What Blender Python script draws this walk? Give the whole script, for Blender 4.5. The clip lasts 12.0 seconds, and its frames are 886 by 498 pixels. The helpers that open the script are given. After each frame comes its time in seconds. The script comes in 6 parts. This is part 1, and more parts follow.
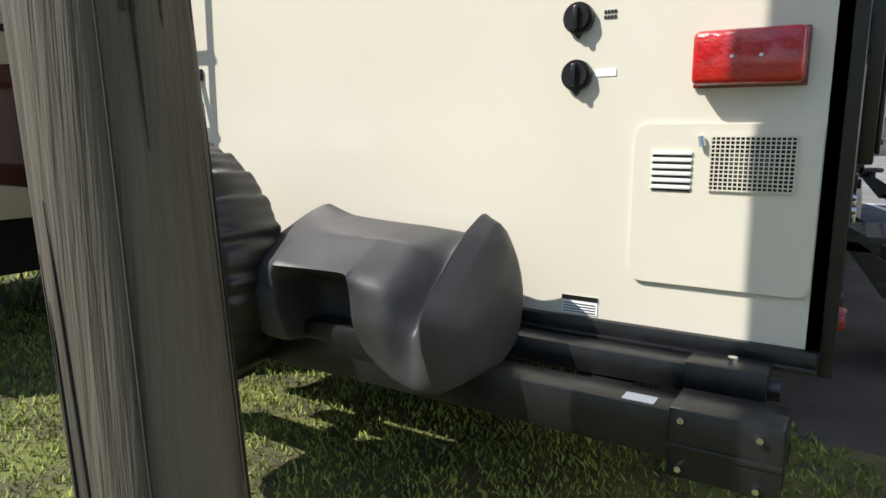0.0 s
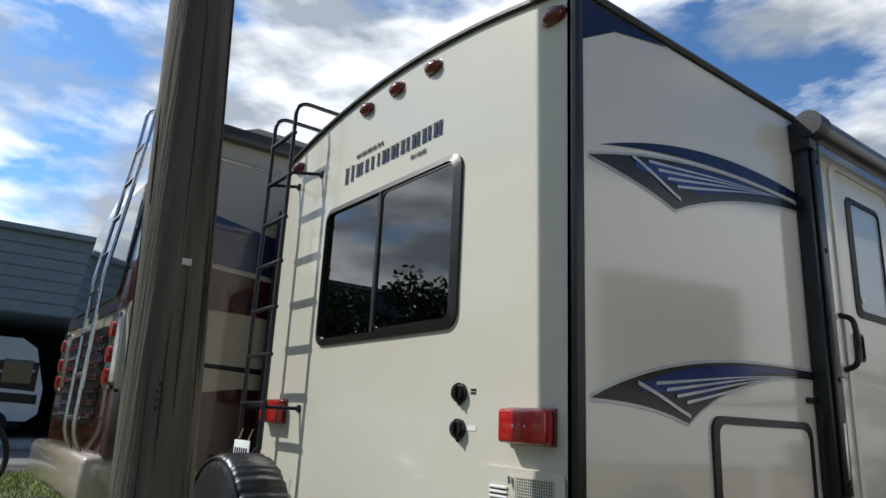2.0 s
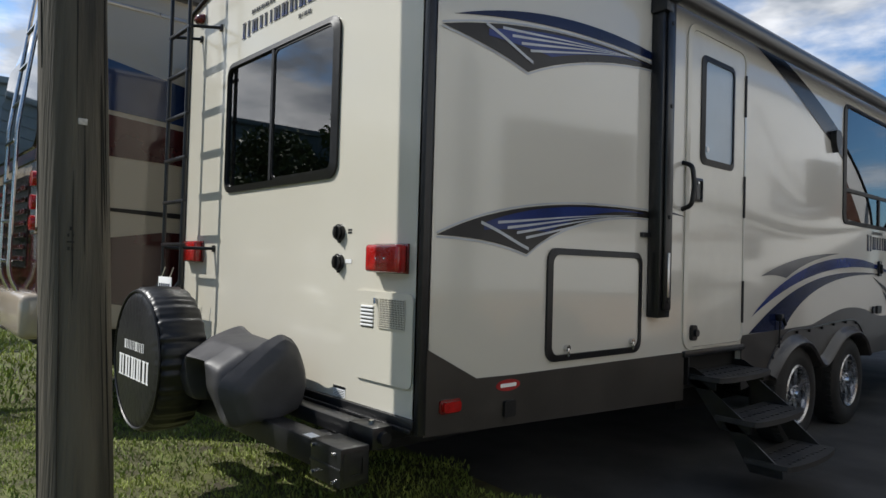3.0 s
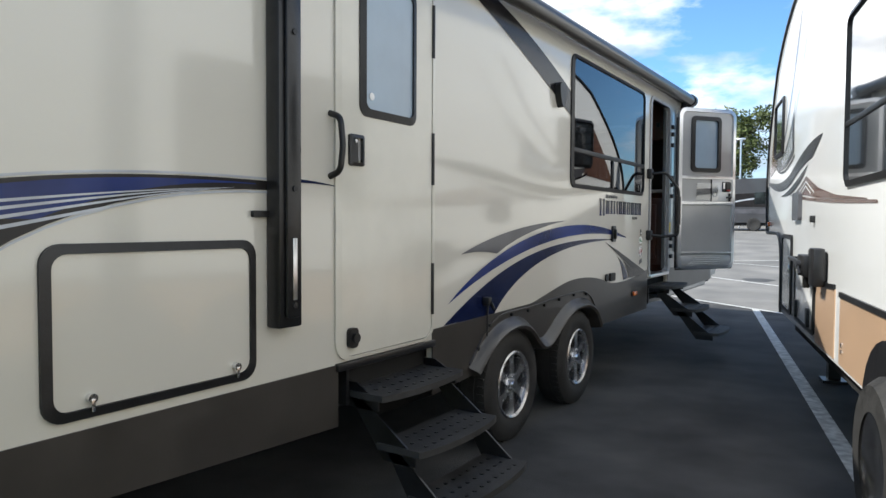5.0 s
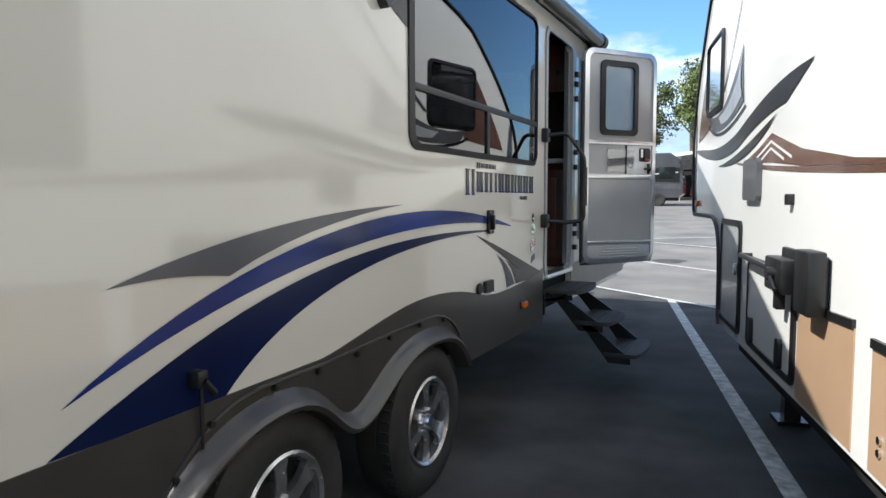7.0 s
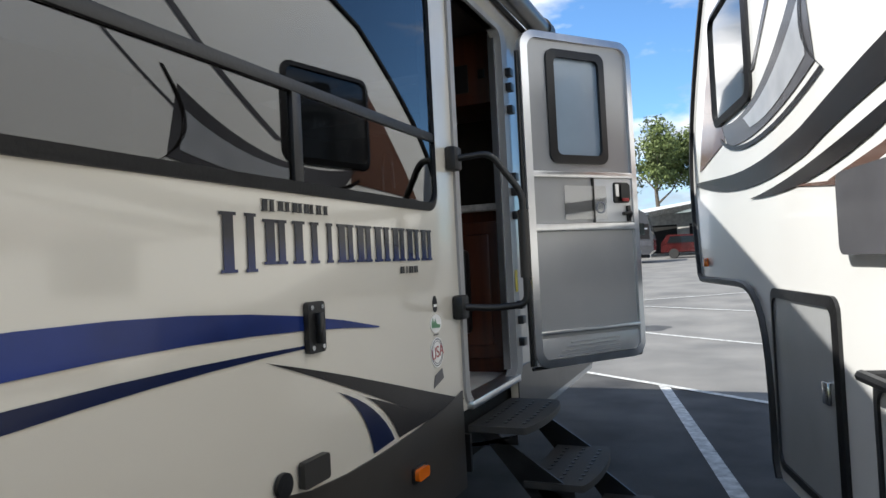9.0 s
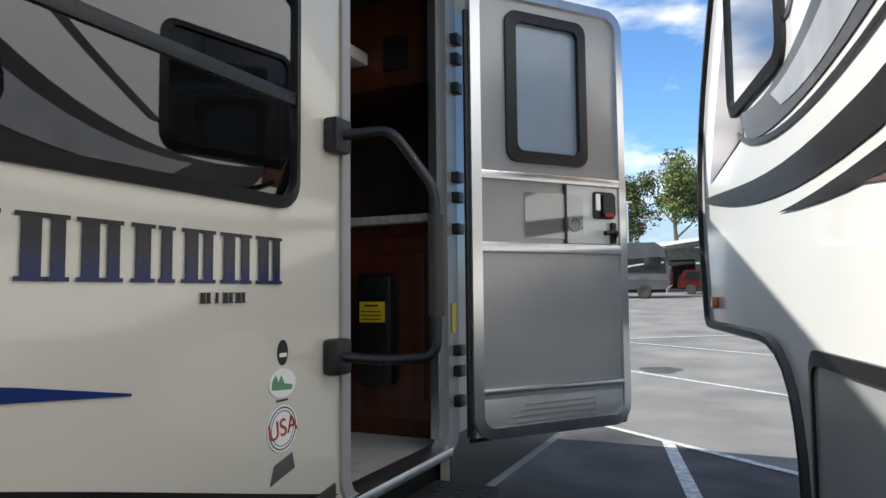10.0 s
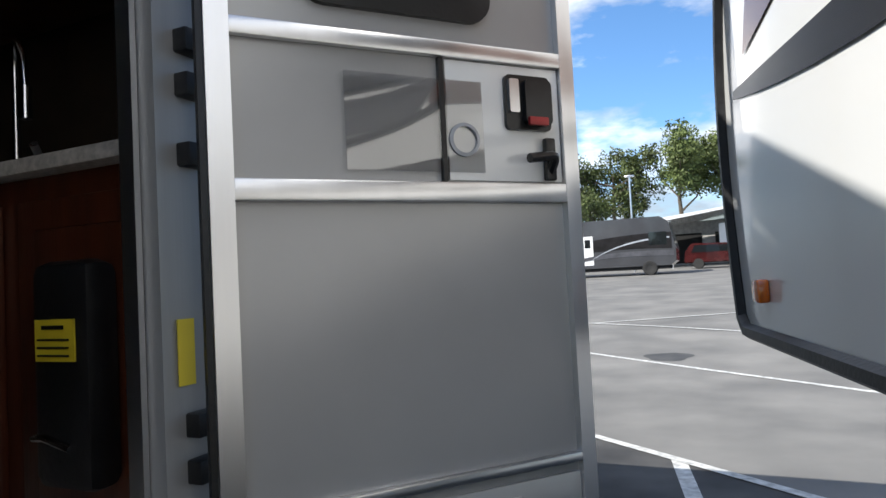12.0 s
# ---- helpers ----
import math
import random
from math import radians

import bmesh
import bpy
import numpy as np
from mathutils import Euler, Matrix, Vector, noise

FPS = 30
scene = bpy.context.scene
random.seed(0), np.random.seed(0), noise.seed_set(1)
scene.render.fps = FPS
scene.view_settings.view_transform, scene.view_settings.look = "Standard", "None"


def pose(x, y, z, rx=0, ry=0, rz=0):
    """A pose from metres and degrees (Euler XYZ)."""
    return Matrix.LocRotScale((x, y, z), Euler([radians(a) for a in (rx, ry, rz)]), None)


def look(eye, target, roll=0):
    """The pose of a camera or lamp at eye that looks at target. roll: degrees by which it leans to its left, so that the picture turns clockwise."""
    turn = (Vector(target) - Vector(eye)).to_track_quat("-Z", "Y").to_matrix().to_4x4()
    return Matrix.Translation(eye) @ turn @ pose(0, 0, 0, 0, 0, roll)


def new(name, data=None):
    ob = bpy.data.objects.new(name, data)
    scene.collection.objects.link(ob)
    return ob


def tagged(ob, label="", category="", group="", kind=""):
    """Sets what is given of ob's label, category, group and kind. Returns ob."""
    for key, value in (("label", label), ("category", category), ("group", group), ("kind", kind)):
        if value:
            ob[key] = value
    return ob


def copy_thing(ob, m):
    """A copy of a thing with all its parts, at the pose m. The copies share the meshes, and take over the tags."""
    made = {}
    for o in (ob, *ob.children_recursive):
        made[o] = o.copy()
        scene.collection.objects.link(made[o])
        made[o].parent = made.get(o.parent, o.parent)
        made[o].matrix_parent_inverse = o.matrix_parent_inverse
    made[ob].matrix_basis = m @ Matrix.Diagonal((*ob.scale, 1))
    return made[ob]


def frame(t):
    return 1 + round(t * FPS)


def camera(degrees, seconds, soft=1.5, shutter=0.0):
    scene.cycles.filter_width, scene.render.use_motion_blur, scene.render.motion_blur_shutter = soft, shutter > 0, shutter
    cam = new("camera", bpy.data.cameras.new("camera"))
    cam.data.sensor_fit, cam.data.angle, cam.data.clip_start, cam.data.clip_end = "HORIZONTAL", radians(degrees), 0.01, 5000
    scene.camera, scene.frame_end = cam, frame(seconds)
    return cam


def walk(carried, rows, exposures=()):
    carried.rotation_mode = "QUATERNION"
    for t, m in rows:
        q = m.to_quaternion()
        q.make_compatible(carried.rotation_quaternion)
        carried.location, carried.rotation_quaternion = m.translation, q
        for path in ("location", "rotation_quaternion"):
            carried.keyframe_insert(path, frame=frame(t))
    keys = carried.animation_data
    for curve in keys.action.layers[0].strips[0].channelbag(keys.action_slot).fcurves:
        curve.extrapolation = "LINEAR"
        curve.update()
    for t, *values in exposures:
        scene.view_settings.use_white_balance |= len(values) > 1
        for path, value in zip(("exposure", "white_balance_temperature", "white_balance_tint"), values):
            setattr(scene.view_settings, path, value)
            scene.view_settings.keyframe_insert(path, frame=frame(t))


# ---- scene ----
cam = camera(67.1, 12.0)
PATH = [
    (0, (0.018, -1.6, 1.116), (-0.997, 0.055, 0.787), 0.3),
    (0.5, (0.391, -1.578, 1.174), (-0.88, -0.076, 1.1), 1.9),
    (1, (0.736, -1.637, 1.286), (-0.635, -0.229, 1.566), 0.2),
    (1.5, (1.09, -1.676, 1.331), (-0.331, -0.367, 1.852), -0.3),
    (2, (1.445, -1.627, 1.28), (-0.107, -0.47, 1.784), 2.7),
    (2.5, (1.728, -1.642, 1.265), (0.094, -0.499, 1.425), 2.3),
    (3, (1.962, -1.647, 1.266), (0.469, -0.318, 1.311), 1.6),
    (3.5, (2.096, -1.45, 1.261), (0.777, 0.05, 1.359), 1.1),
    (3.7, (2.13, -1.317, 1.24), (0.84, 0.206, 1.361), 1.1),
    (5.3, (1.921, 0.071, 1.446), (0.845, 1.753, 1.347), 0.4),
    (5.5, (1.869, 0.26, 1.448), (0.79, 1.942, 1.355), 0.6),
    (6, (1.732, 0.789, 1.446), (0.723, 2.514, 1.35), -0.1),
    (6.5, (1.646, 1.366, 1.449), (0.778, 3.161, 1.293), 2.1),
    (7, (1.487, 1.879, 1.468), (0.616, 3.673, 1.32), -0.1),
    (7.5, (1.334, 2.428, 1.482), (0.516, 4.251, 1.388), -0.2),
    (7.7, (1.278, 2.666, 1.504), (0.468, 4.494, 1.442), -0.6),
    (9.5, (1.061, 4.519, 1.48), (0.266, 6.352, 1.574), -2.9),
    (10, (1.078, 5.028, 1.484), (0.24, 6.839, 1.615), -0.6),
    (10.5, (1.047, 5.503, 1.483), (0.164, 7.292, 1.624), -0.2),
    (11, (1.019, 5.947, 1.489), (0.251, 7.79, 1.6), -1.6),
    (11.5, (0.991, 6.283, 1.485), (0.156, 8.098, 1.59), -1.5),
    (12, (0.931, 6.552, 1.493), (0.076, 8.358, 1.579), -3.0),
]
walk(cam, [(t, look(eye, target, roll)) for t, eye, target, roll in PATH],
     [(0, 0.48, 6450, 11), (0.5, 0.24, 6450, 11), (1.5, -0.16, 6150, 9), (2.0, -0.28, 6100, 8), (3.0, -0.18, 6200, 10), (3.7, 0.15, 6100, 8), (5.3, 0.7, 6250, 8), (7.7, 0.72, 6250, 9), (9.5, 0.6, 6350, 9), (12, 0.56, 6350, 10)])

# ---- world, sun, exposure ----
SUN = Vector((-1.0, -1.0, 1.42)).normalized()
world = bpy.data.worlds.new("sky")
scene.world = world
world.use_nodes = True
wn, wl = world.node_tree.nodes, world.node_tree.links
wn.clear()
w_out = wn.new("ShaderNodeOutputWorld")
w_bg = wn.new("ShaderNodeBackground")
w_bg.inputs[1].default_value = 0.095
sky = wn.new("ShaderNodeTexSky")
sky.sky_type = "NISHITA"
sky.sun_disc = False
sky.sun_elevation = math.asin(SUN.z)
sky.sun_rotation = math.atan2(SUN.x, SUN.y)
sky.air_density = 1.0
sky.dust_density = 0.6
w_co = wn.new("ShaderNodeTexCoord")
w_map = wn.new("ShaderNodeMapping")
w_map.inputs["Scale"].default_value = (1.0, 1.0, 2.6)
w_map.inputs["Location"].default_value = (0.35, 0.1, 0.2)
w_noise = wn.new("ShaderNodeTexNoise")
w_noise.inputs["Scale"].default_value = 3.4
w_noise.inputs["Detail"].default_value = 9.0
w_noise.inputs["Roughness"].default_value = 0.56
w_sep = wn.new("ShaderNodeSeparateXYZ")
w_bank = wn.new("ShaderNodeMath")      # the cloud bank is denser towards the west
w_bank.operation = "MULTIPLY_ADD"
w_bank.inputs[1].default_value = -0.11
w_ramp = wn.new("ShaderNodeValToRGB")
w_ramp.color_ramp.elements[0].position = 0.455
w_ramp.color_ramp.elements[1].position = 0.60
w_shade = wn.new("ShaderNodeTexNoise")
w_shade.inputs["Scale"].default_value = 5.0
w_shade.inputs["Detail"].default_value = 5.0
w_cr = wn.new("ShaderNodeValToRGB")
w_cr.color_ramp.elements[0].position, w_cr.color_ramp.elements[0].color = 0.42, (4.4, 4.8, 5.4, 1)
w_cr.color_ramp.elements[1].position, w_cr.color_ramp.elements[1].color = 0.68, (16.5, 16.0, 15.4, 1)
w_side = wn.new("ShaderNodeMath")      # the sky glows towards the sun and is duller across from it
w_side.operation = "MULTIPLY_ADD"
w_side.inputs[1].default_value = -0.45
w_side.inputs[2].default_value = 0.92
w_gain = wn.new("ShaderNodeVectorMath")
w_gain.operation = "SCALE"
w_mix = wn.new("ShaderNodeMixRGB")
w_tint = wn.new("ShaderNodeMixRGB")
w_tint.blend_type = "MULTIPLY"
w_tint.inputs[0].default_value = 1.0
w_tint.inputs[2].default_value = (0.9, 1.28, 1.62, 1)
for a, b in ((w_co.outputs["Generated"], w_map.inputs[0]), (w_map.outputs[0], w_noise.inputs["Vector"]), (w_co.outputs["Generated"], w_sep.inputs[0]), (w_sep.outputs[0], w_bank.inputs[0]), (w_noise.outputs[0], w_bank.inputs[2]), (w_bank.outputs[0], w_ramp.inputs[0]),
             (w_map.outputs[0], w_shade.inputs["Vector"]), (w_shade.outputs[0], w_cr.inputs[0]), (sky.outputs[0], w_tint.inputs[1]),
             (w_ramp.outputs[0], w_mix.inputs[0]), (w_tint.outputs[0], w_mix.inputs[1]), (w_cr.outputs[0], w_mix.inputs[2]), (w_mix.outputs[0], w_gain.inputs[0]), (w_sep.outputs[0], w_side.inputs[0]), (w_side.outputs[0], w_gain.inputs["Scale"]),
             (w_gain.outputs[0], w_bg.inputs[0]), (w_bg.outputs[0], w_out.inputs[0])):
    wl.new(a, b)
sun = new("sun", bpy.data.lights.new("sun", "SUN"))
sun.data.energy, sun.data.angle, sun.data.color = 5.0, radians(0.53), (1.0, 0.95, 0.86)
sun.matrix_world = look(SUN * 50, (0, 0, 0))


# ---- materials ----
def mat(name, col, rough=0.5, metal=0.0, var=0.08, scale=6.0, bump=0.0, bscale=60.0, trans=0.0, coat=0.0, spec=0.5, stretch=(1, 1, 1), dirt=None, rand=0.0):
    m = bpy.data.materials.new(name)
    m.use_nodes = True
    n, l = m.node_tree.nodes, m.node_tree.links
    p = n["Principled BSDF"]
    p.inputs["Roughness"].default_value = rough
    p.inputs["Metallic"].default_value = metal
    p.inputs["Transmission Weight"].default_value = trans
    p.inputs["IOR"].default_value = 1.9 if trans else 1.5
    p.inputs["Coat Weight"].default_value = coat
    p.inputs["Coat Roughness"].default_value = 0.06
    p.inputs["Specular IOR Level"].default_value = spec
    co = n.new("ShaderNodeTexCoord")
    mp = n.new("ShaderNodeMapping")
    mp.inputs["Scale"].default_value = stretch
    l.new(co.outputs["Object"], mp.inputs[0])
    t1 = n.new("ShaderNodeTexNoise")
    t1.inputs["Scale"].default_value, t1.inputs["Detail"].default_value = scale, 6.0
    l.new(mp.outputs[0], t1.inputs["Vector"])
    r = n.new("ShaderNodeValToRGB")
    d = dirt or [c * (1 - 2 * var) for c in col]
    e = r.color_ramp.elements
    e[0].position, e[0].color = 0.3, (*d, 1)
    e[1].position, e[1].color = 0.68, (*[min(1, c * (1 + var)) for c in col], 1)
    l.new(t1.outputs[0], r.inputs[0])
    src = r.outputs[0]
    if rand:
        oi = n.new("ShaderNodeObjectInfo")
        gi = n.new("ShaderNodeNewGeometry")
        ad = n.new("ShaderNodeMath")
        ad.operation = "ADD"
        l.new(oi.outputs["Random"], ad.inputs[0])
        l.new(gi.outputs["Random Per Island"], ad.inputs[1])
        mr = n.new("ShaderNodeMapRange")
        mr.inputs[1].default_value, mr.inputs[2].default_value = 0, 2
        mr.inputs[3].default_value, mr.inputs[4].default_value = 1 - rand, 1 + rand
        l.new(ad.outputs[0], mr.inputs[0])
        mu = n.new("ShaderNodeVectorMath")
        mu.operation = "SCALE"
        l.new(src, mu.inputs[0])
        l.new(mr.outputs[0], mu.inputs["Scale"])
        src = mu.outputs[0]
    l.new(src, p.inputs["Base Color"])
    rr_ = n.new("ShaderNodeMapRange")
    rr_.inputs[3].default_value, rr_.inputs[4].default_value = max(0, rough * 0.8), min(1, rough * 1.2)
    l.new(t1.outputs[0], rr_.inputs[0])
    l.new(rr_.outputs[0], p.inputs["Roughness"])
    if bump:
        t2 = n.new("ShaderNodeTexNoise")
        t2.inputs["Scale"].default_value, t2.inputs["Detail"].default_value = bscale, 4.0
        l.new(mp.outputs[0], t2.inputs["Vector"])
        b = n.new("ShaderNodeBump")
        b.inputs["Strength"].default_value, b.inputs["Distance"].default_value = bump, 0.01
        l.new(t2.outputs[0], b.inputs["Height"])
        l.new(b.outputs[0], p.inputs["Normal"])
    return m


CREAM = mat("cream_gelcoat", (0.64, 0.605, 0.51), 0.22, var=0.02, scale=1.2, bump=0.05, bscale=2.2, coat=0.35)
SIDE = mat("cream_siding", (0.60, 0.57, 0.50), 0.13, var=0.02, scale=1.0, bump=0.10, bscale=1.6, coat=0.6, stretch=(1, 0.6, 1.6))
CREAM2 = mat("cream_door_skin", (0.63, 0.60, 0.52), 0.2, var=0.02, bump=0.04, bscale=3, coat=0.4)
BLACK = mat("black_trim", (0.010, 0.010, 0.011), 0.42, var=0.2, scale=20, bump=0.1, bscale=90)
BLACKG = mat("black_powder_coat", (0.012, 0.012, 0.013), 0.3, var=0.25, scale=12, bump=0.08, bscale=120)
SKIRT = mat("dark_taupe_skirt", (0.042, 0.037, 0.032), 0.35, var=0.12, scale=4, bump=0.04, bscale=8, coat=0.2)
FENDER = mat("grey_plastic_fender", (0.026, 0.024, 0.022), 0.5, var=0.12, scale=8, bump=0.08, bscale=150)
RUBBER = mat("tyre_rubber", (0.022, 0.021, 0.02), 0.75, var=0.25, scale=14, bump=0.2, bscale=60)
RIM = mat("satin_alloy_rim", (0.55, 0.55, 0.56), 0.26, 0.9, var=0.12, scale=18)
CHROME = mat("machined_alloy", (0.72, 0.72, 0.72), 0.18, 1.0, var=0.06, scale=25)
MILL = mat("dull_mill_aluminium", (0.33, 0.33, 0.33), 0.45, 0.25, var=0.1, scale=9, bump=0.03, bscale=160, stretch=(1, 1, 0.05))
ALU = mat("brushed_aluminium", (0.78, 0.78, 0.79), 0.30, 1.0, var=0.05, scale=12, bump=0.012, bscale=200, stretch=(1, 1, 0.05))
RED = mat("red_lens", (0.42, 0.008, 0.006), 0.12, var=0.15, scale=30, bump=0.3, bscale=110, coat=0.8)
DRED = mat("dark_red_lens", (0.16, 0.012, 0.01), 0.15, var=0.2, scale=30, bump=0.3, bscale=110, coat=0.8)
AMBER = mat("amber_lens", (0.75, 0.16, 0.01), 0.15, var=0.1, coat=0.8)
VINYL = mat("charcoal_vinyl", (0.044, 0.043, 0.047), 0.52, var=0.16, scale=7, bump=0.25, bscale=11)
COVER = mat("black_vinyl_cover", (0.013, 0.013, 0.014), 0.38, var=0.2, scale=7, bump=0.25, bscale=24)
GLASS = mat("tinted_glass", (0.10, 0.11, 0.12), 0.0, var=0.0, trans=1.0)
CLEAR = mat("clear_film", (0.95, 0.95, 0.95), 0.03, var=0.0, trans=1.0)
FROST = mat("frosted_pane", (0.30, 0.38, 0.46), 0.3, var=0.06, scale=3, coat=0.5)
NAVY = mat("navy_vinyl", (0.006, 0.012, 0.05), 0.2, var=0.1, scale=2, coat=0.1, spec=0.25)
BLUE = mat("blue_vinyl", (0.012, 0.03, 0.16), 0.2, var=0.3, scale=1.6, coat=0.12, spec=0.25)
GREYV = mat("grey_vinyl", (0.09, 0.09, 0.10), 0.2, var=0.15, scale=2, coat=0.1, spec=0.3)
SILV = mat("silver_vinyl", (0.42, 0.44, 0.48), 0.2, var=0.12, scale=4, coat=0.4)
DKV = mat("dark_grey_vinyl", (0.02, 0.018, 0.018), 0.22, var=0.2, scale=2, coat=0.05, spec=0.25)
WHITE = mat("white_gelcoat", (0.80, 0.80, 0.79), 0.15, var=0.015, scale=1, bump=0.03, bscale=2, coat=0.6)
SILVER = mat("silver_panel", (0.5, 0.51, 0.52), 0.25, 0.3, var=0.04, scale=3, coat=0.4)
TAN = mat("tan_panel", (0.42, 0.28, 0.18), 0.35, var=0.05, scale=2, coat=0.2)
BROWNV = mat("brown_vinyl", (0.13, 0.065, 0.045), 0.2, var=0.15, scale=2, coat=0.5)
WOODP = mat("weathered_pole_wood", (0.118, 0.102, 0.076), 0.85, dirt=(0.032, 0.029, 0.022), scale=5, bump=0.9, bscale=26, stretch=(3.2, 3.2, 0.12))
CRACK = mat("dark_wood_crack", (0.03, 0.026, 0.02), 0.9, var=0.2)
CHERRY = mat("cherry_wood", (0.095, 0.026, 0.011), 0.32, dirt=(0.05, 0.014, 0.007), scale=5, bump=0.05, bscale=30, stretch=(5, 5, 0.35), coat=0.2)
COUNTER = mat("laminate_counter", (0.5, 0.47, 0.43), 0.35, var=0.15, scale=60)
# Dark brown for the inner faces, with the cabin's dimness in the colour
DARKIN = mat("shade_dark_interior", (0.055, 0.04, 0.03), 0.7, var=0.2)
LINO = mat("pale_vinyl_floor", (0.62, 0.60, 0.57), 0.4, var=0.08, scale=12)
WHITEP = mat("white_paper_label", (0.85, 0.85, 0.84), 0.5, var=0.02)
YEL = mat("yellow_label", (0.72, 0.56, 0.03), 0.5, var=0.05)
GREEN = mat("green_sticker", (0.12, 0.30, 0.16), 0.4, var=0.1)
REDV = mat("red_sticker", (0.35, 0.02, 0.02), 0.4, var=0.1)
KICK = mat("ribbed_kick_plate", (0.55, 0.55, 0.55), 0.35, 0.3, var=0.05, scale=3)
DOORSK = mat("satin_grey_door_skin", (0.40, 0.40, 0.40), 0.3, 0.25, var=0.05, scale=2.2, bump=0.04, bscale=5)
# One asphalt in two tones: sunlit beyond the bays, shaded round the trailers
ASPH = mat("sunlit_pale_asphalt", (0.205, 0.199, 0.188), 0.9, dirt=(0.13, 0.128, 0.123), scale=0.8, bump=0.5, bscale=160, spec=0.25)
ASPH_SHADE = mat("shade_dark_asphalt", (0.088, 0.087, 0.085), 0.88, dirt=(0.034, 0.034, 0.035), scale=1.5, bump=0.5, bscale=160, spec=0.25)
LINE = mat("worn_white_road_paint", (0.62, 0.62, 0.60), 0.8, dirt=(0.30, 0.30, 0.29), scale=14, bump=0.3, bscale=120)
DARKSPOT = mat("dark_grey_spot", (0.06, 0.06, 0.06), 0.8, var=0.2)
SOIL = mat("lawn_soil", (0.13, 0.145, 0.04), 0.95, dirt=(0.06, 0.05, 0.03), scale=5, bump=0.8, bscale=50)
GRASS = mat("grass_blade", (0.31, 0.35, 0.075), 0.6, dirt=(0.125, 0.19, 0.038), scale=2.5, rand=0.45, spec=0.3)
CONC = mat("concrete", (0.42, 0.41, 0.39), 0.85, var=0.15, scale=3, bump=0.3, bscale=60)
SIDING = mat("grey_metal_siding", (0.27, 0.32, 0.33), 0.5, var=0.05, scale=2)
LEAF = mat("tree_leaves", (0.11, 0.14, 0.045), 0.55, var=0.3, scale=0.6, rand=0.5, spec=0.3)
BARK = mat("bark", (0.10, 0.08, 0.06), 0.9, var=0.3, scale=8, bump=0.6, bscale=20)
COACHC = mat("coach_cream_paint", (0.46, 0.39, 0.30), 0.12, var=0.03, scale=1, coat=0.8)
COACHM = mat("coach_maroon_paint", (0.06, 0.013, 0.013), 0.1, var=0.2, scale=1.5, coat=0.9)
COACHB = mat("coach_blue_paint", (0.02, 0.035, 0.09), 0.1, var=0.2, scale=1.5, coat=0.9)
GREYP = mat("grey_coach_paint", (0.06, 0.06, 0.065), 0.2, var=0.08, scale=1, coat=0.6)
ORANGE = mat("orange_paint", (0.6, 0.12, 0.02), 0.35, var=0.1)
# Paler than the side plates: the lit tread tops are in the colour
TREAD = mat("lit_step_tread", (0.036, 0.035, 0.034), 0.6, var=0.2, scale=9, bump=0.15, bscale=120)
# Near-black that carries the deep shade of undersides, recesses and openings
DEEP = mat("shade_black", (0.007, 0.007, 0.007), 0.9, var=0.1)


def name_vinyl():
    """Printed lettering film that runs from charcoal at the top to navy at the foot."""
    m = mat("name_vinyl", (0.03, 0.032, 0.045), 0.25, var=0.1, scale=3, coat=0.1, spec=0.3)
    n, l = m.node_tree.nodes, m.node_tree.links
    co, sp, ra = n.new("ShaderNodeTexCoord"), n.new("ShaderNodeSeparateXYZ"), n.new("ShaderNodeValToRGB")
    ra.color_ramp.elements[0].position, ra.color_ramp.elements[0].color = 0.1, (0.008, 0.017, 0.085, 1)
    ra.color_ramp.elements[1].position, ra.color_ramp.elements[1].color = 0.6, (0.028, 0.028, 0.034, 1)
    l.new(co.outputs["Generated"], sp.inputs[0])
    l.new(sp.outputs[2], ra.inputs[0])
    l.new(ra.outputs[0], n["Principled BSDF"].inputs["Base Color"])
    return m


NAMEV = name_vinyl()


# ---- mesh helpers ----
def finish(ob, smooth):
    if smooth:
        for f in ob.data.polygons:
            f.use_smooth = True
        ob.data.set_sharp_from_angle(angle=radians(38))
    return ob


def part(name, bm, material, parent=None, label="", smooth=True):
    me = bpy.data.meshes.new(name)
    bmesh.ops.recalc_face_normals(bm, faces=bm.faces)
    bm.to_mesh(me)
    bm.free()
    me.materials.append(material)
    ob = new(name, me)
    ob.parent = parent
    if label:
        tagged(ob, label)
    return finish(ob, smooth)


def thing(name, label, category, m=None, group="", kind=""):
    ob = new(name)
    ob.empty_display_size = 0.1
    if m is not None:
        ob.matrix_basis = m
    return tagged(ob, label, category, group, kind)


def B():
    return bmesh.new()


def box(bm, x0, y0, z0, x1, y1, z1, bev=0.0, seg=2):
    vs = bmesh.ops.create_cube(bm, size=1.0)["verts"]
    for v in vs:
        v.co = Vector((x0 + (v.co.x + 0.5) * (x1 - x0), y0 + (v.co.y + 0.5) * (y1 - y0), z0 + (v.co.z + 0.5) * (z1 - z0)))
    if bev:
        es = list({e for v in vs for e in v.link_edges})
        bmesh.ops.bevel(bm, geom=es, offset=bev, segments=seg, affect="EDGES", profile=0.5)
    return bm


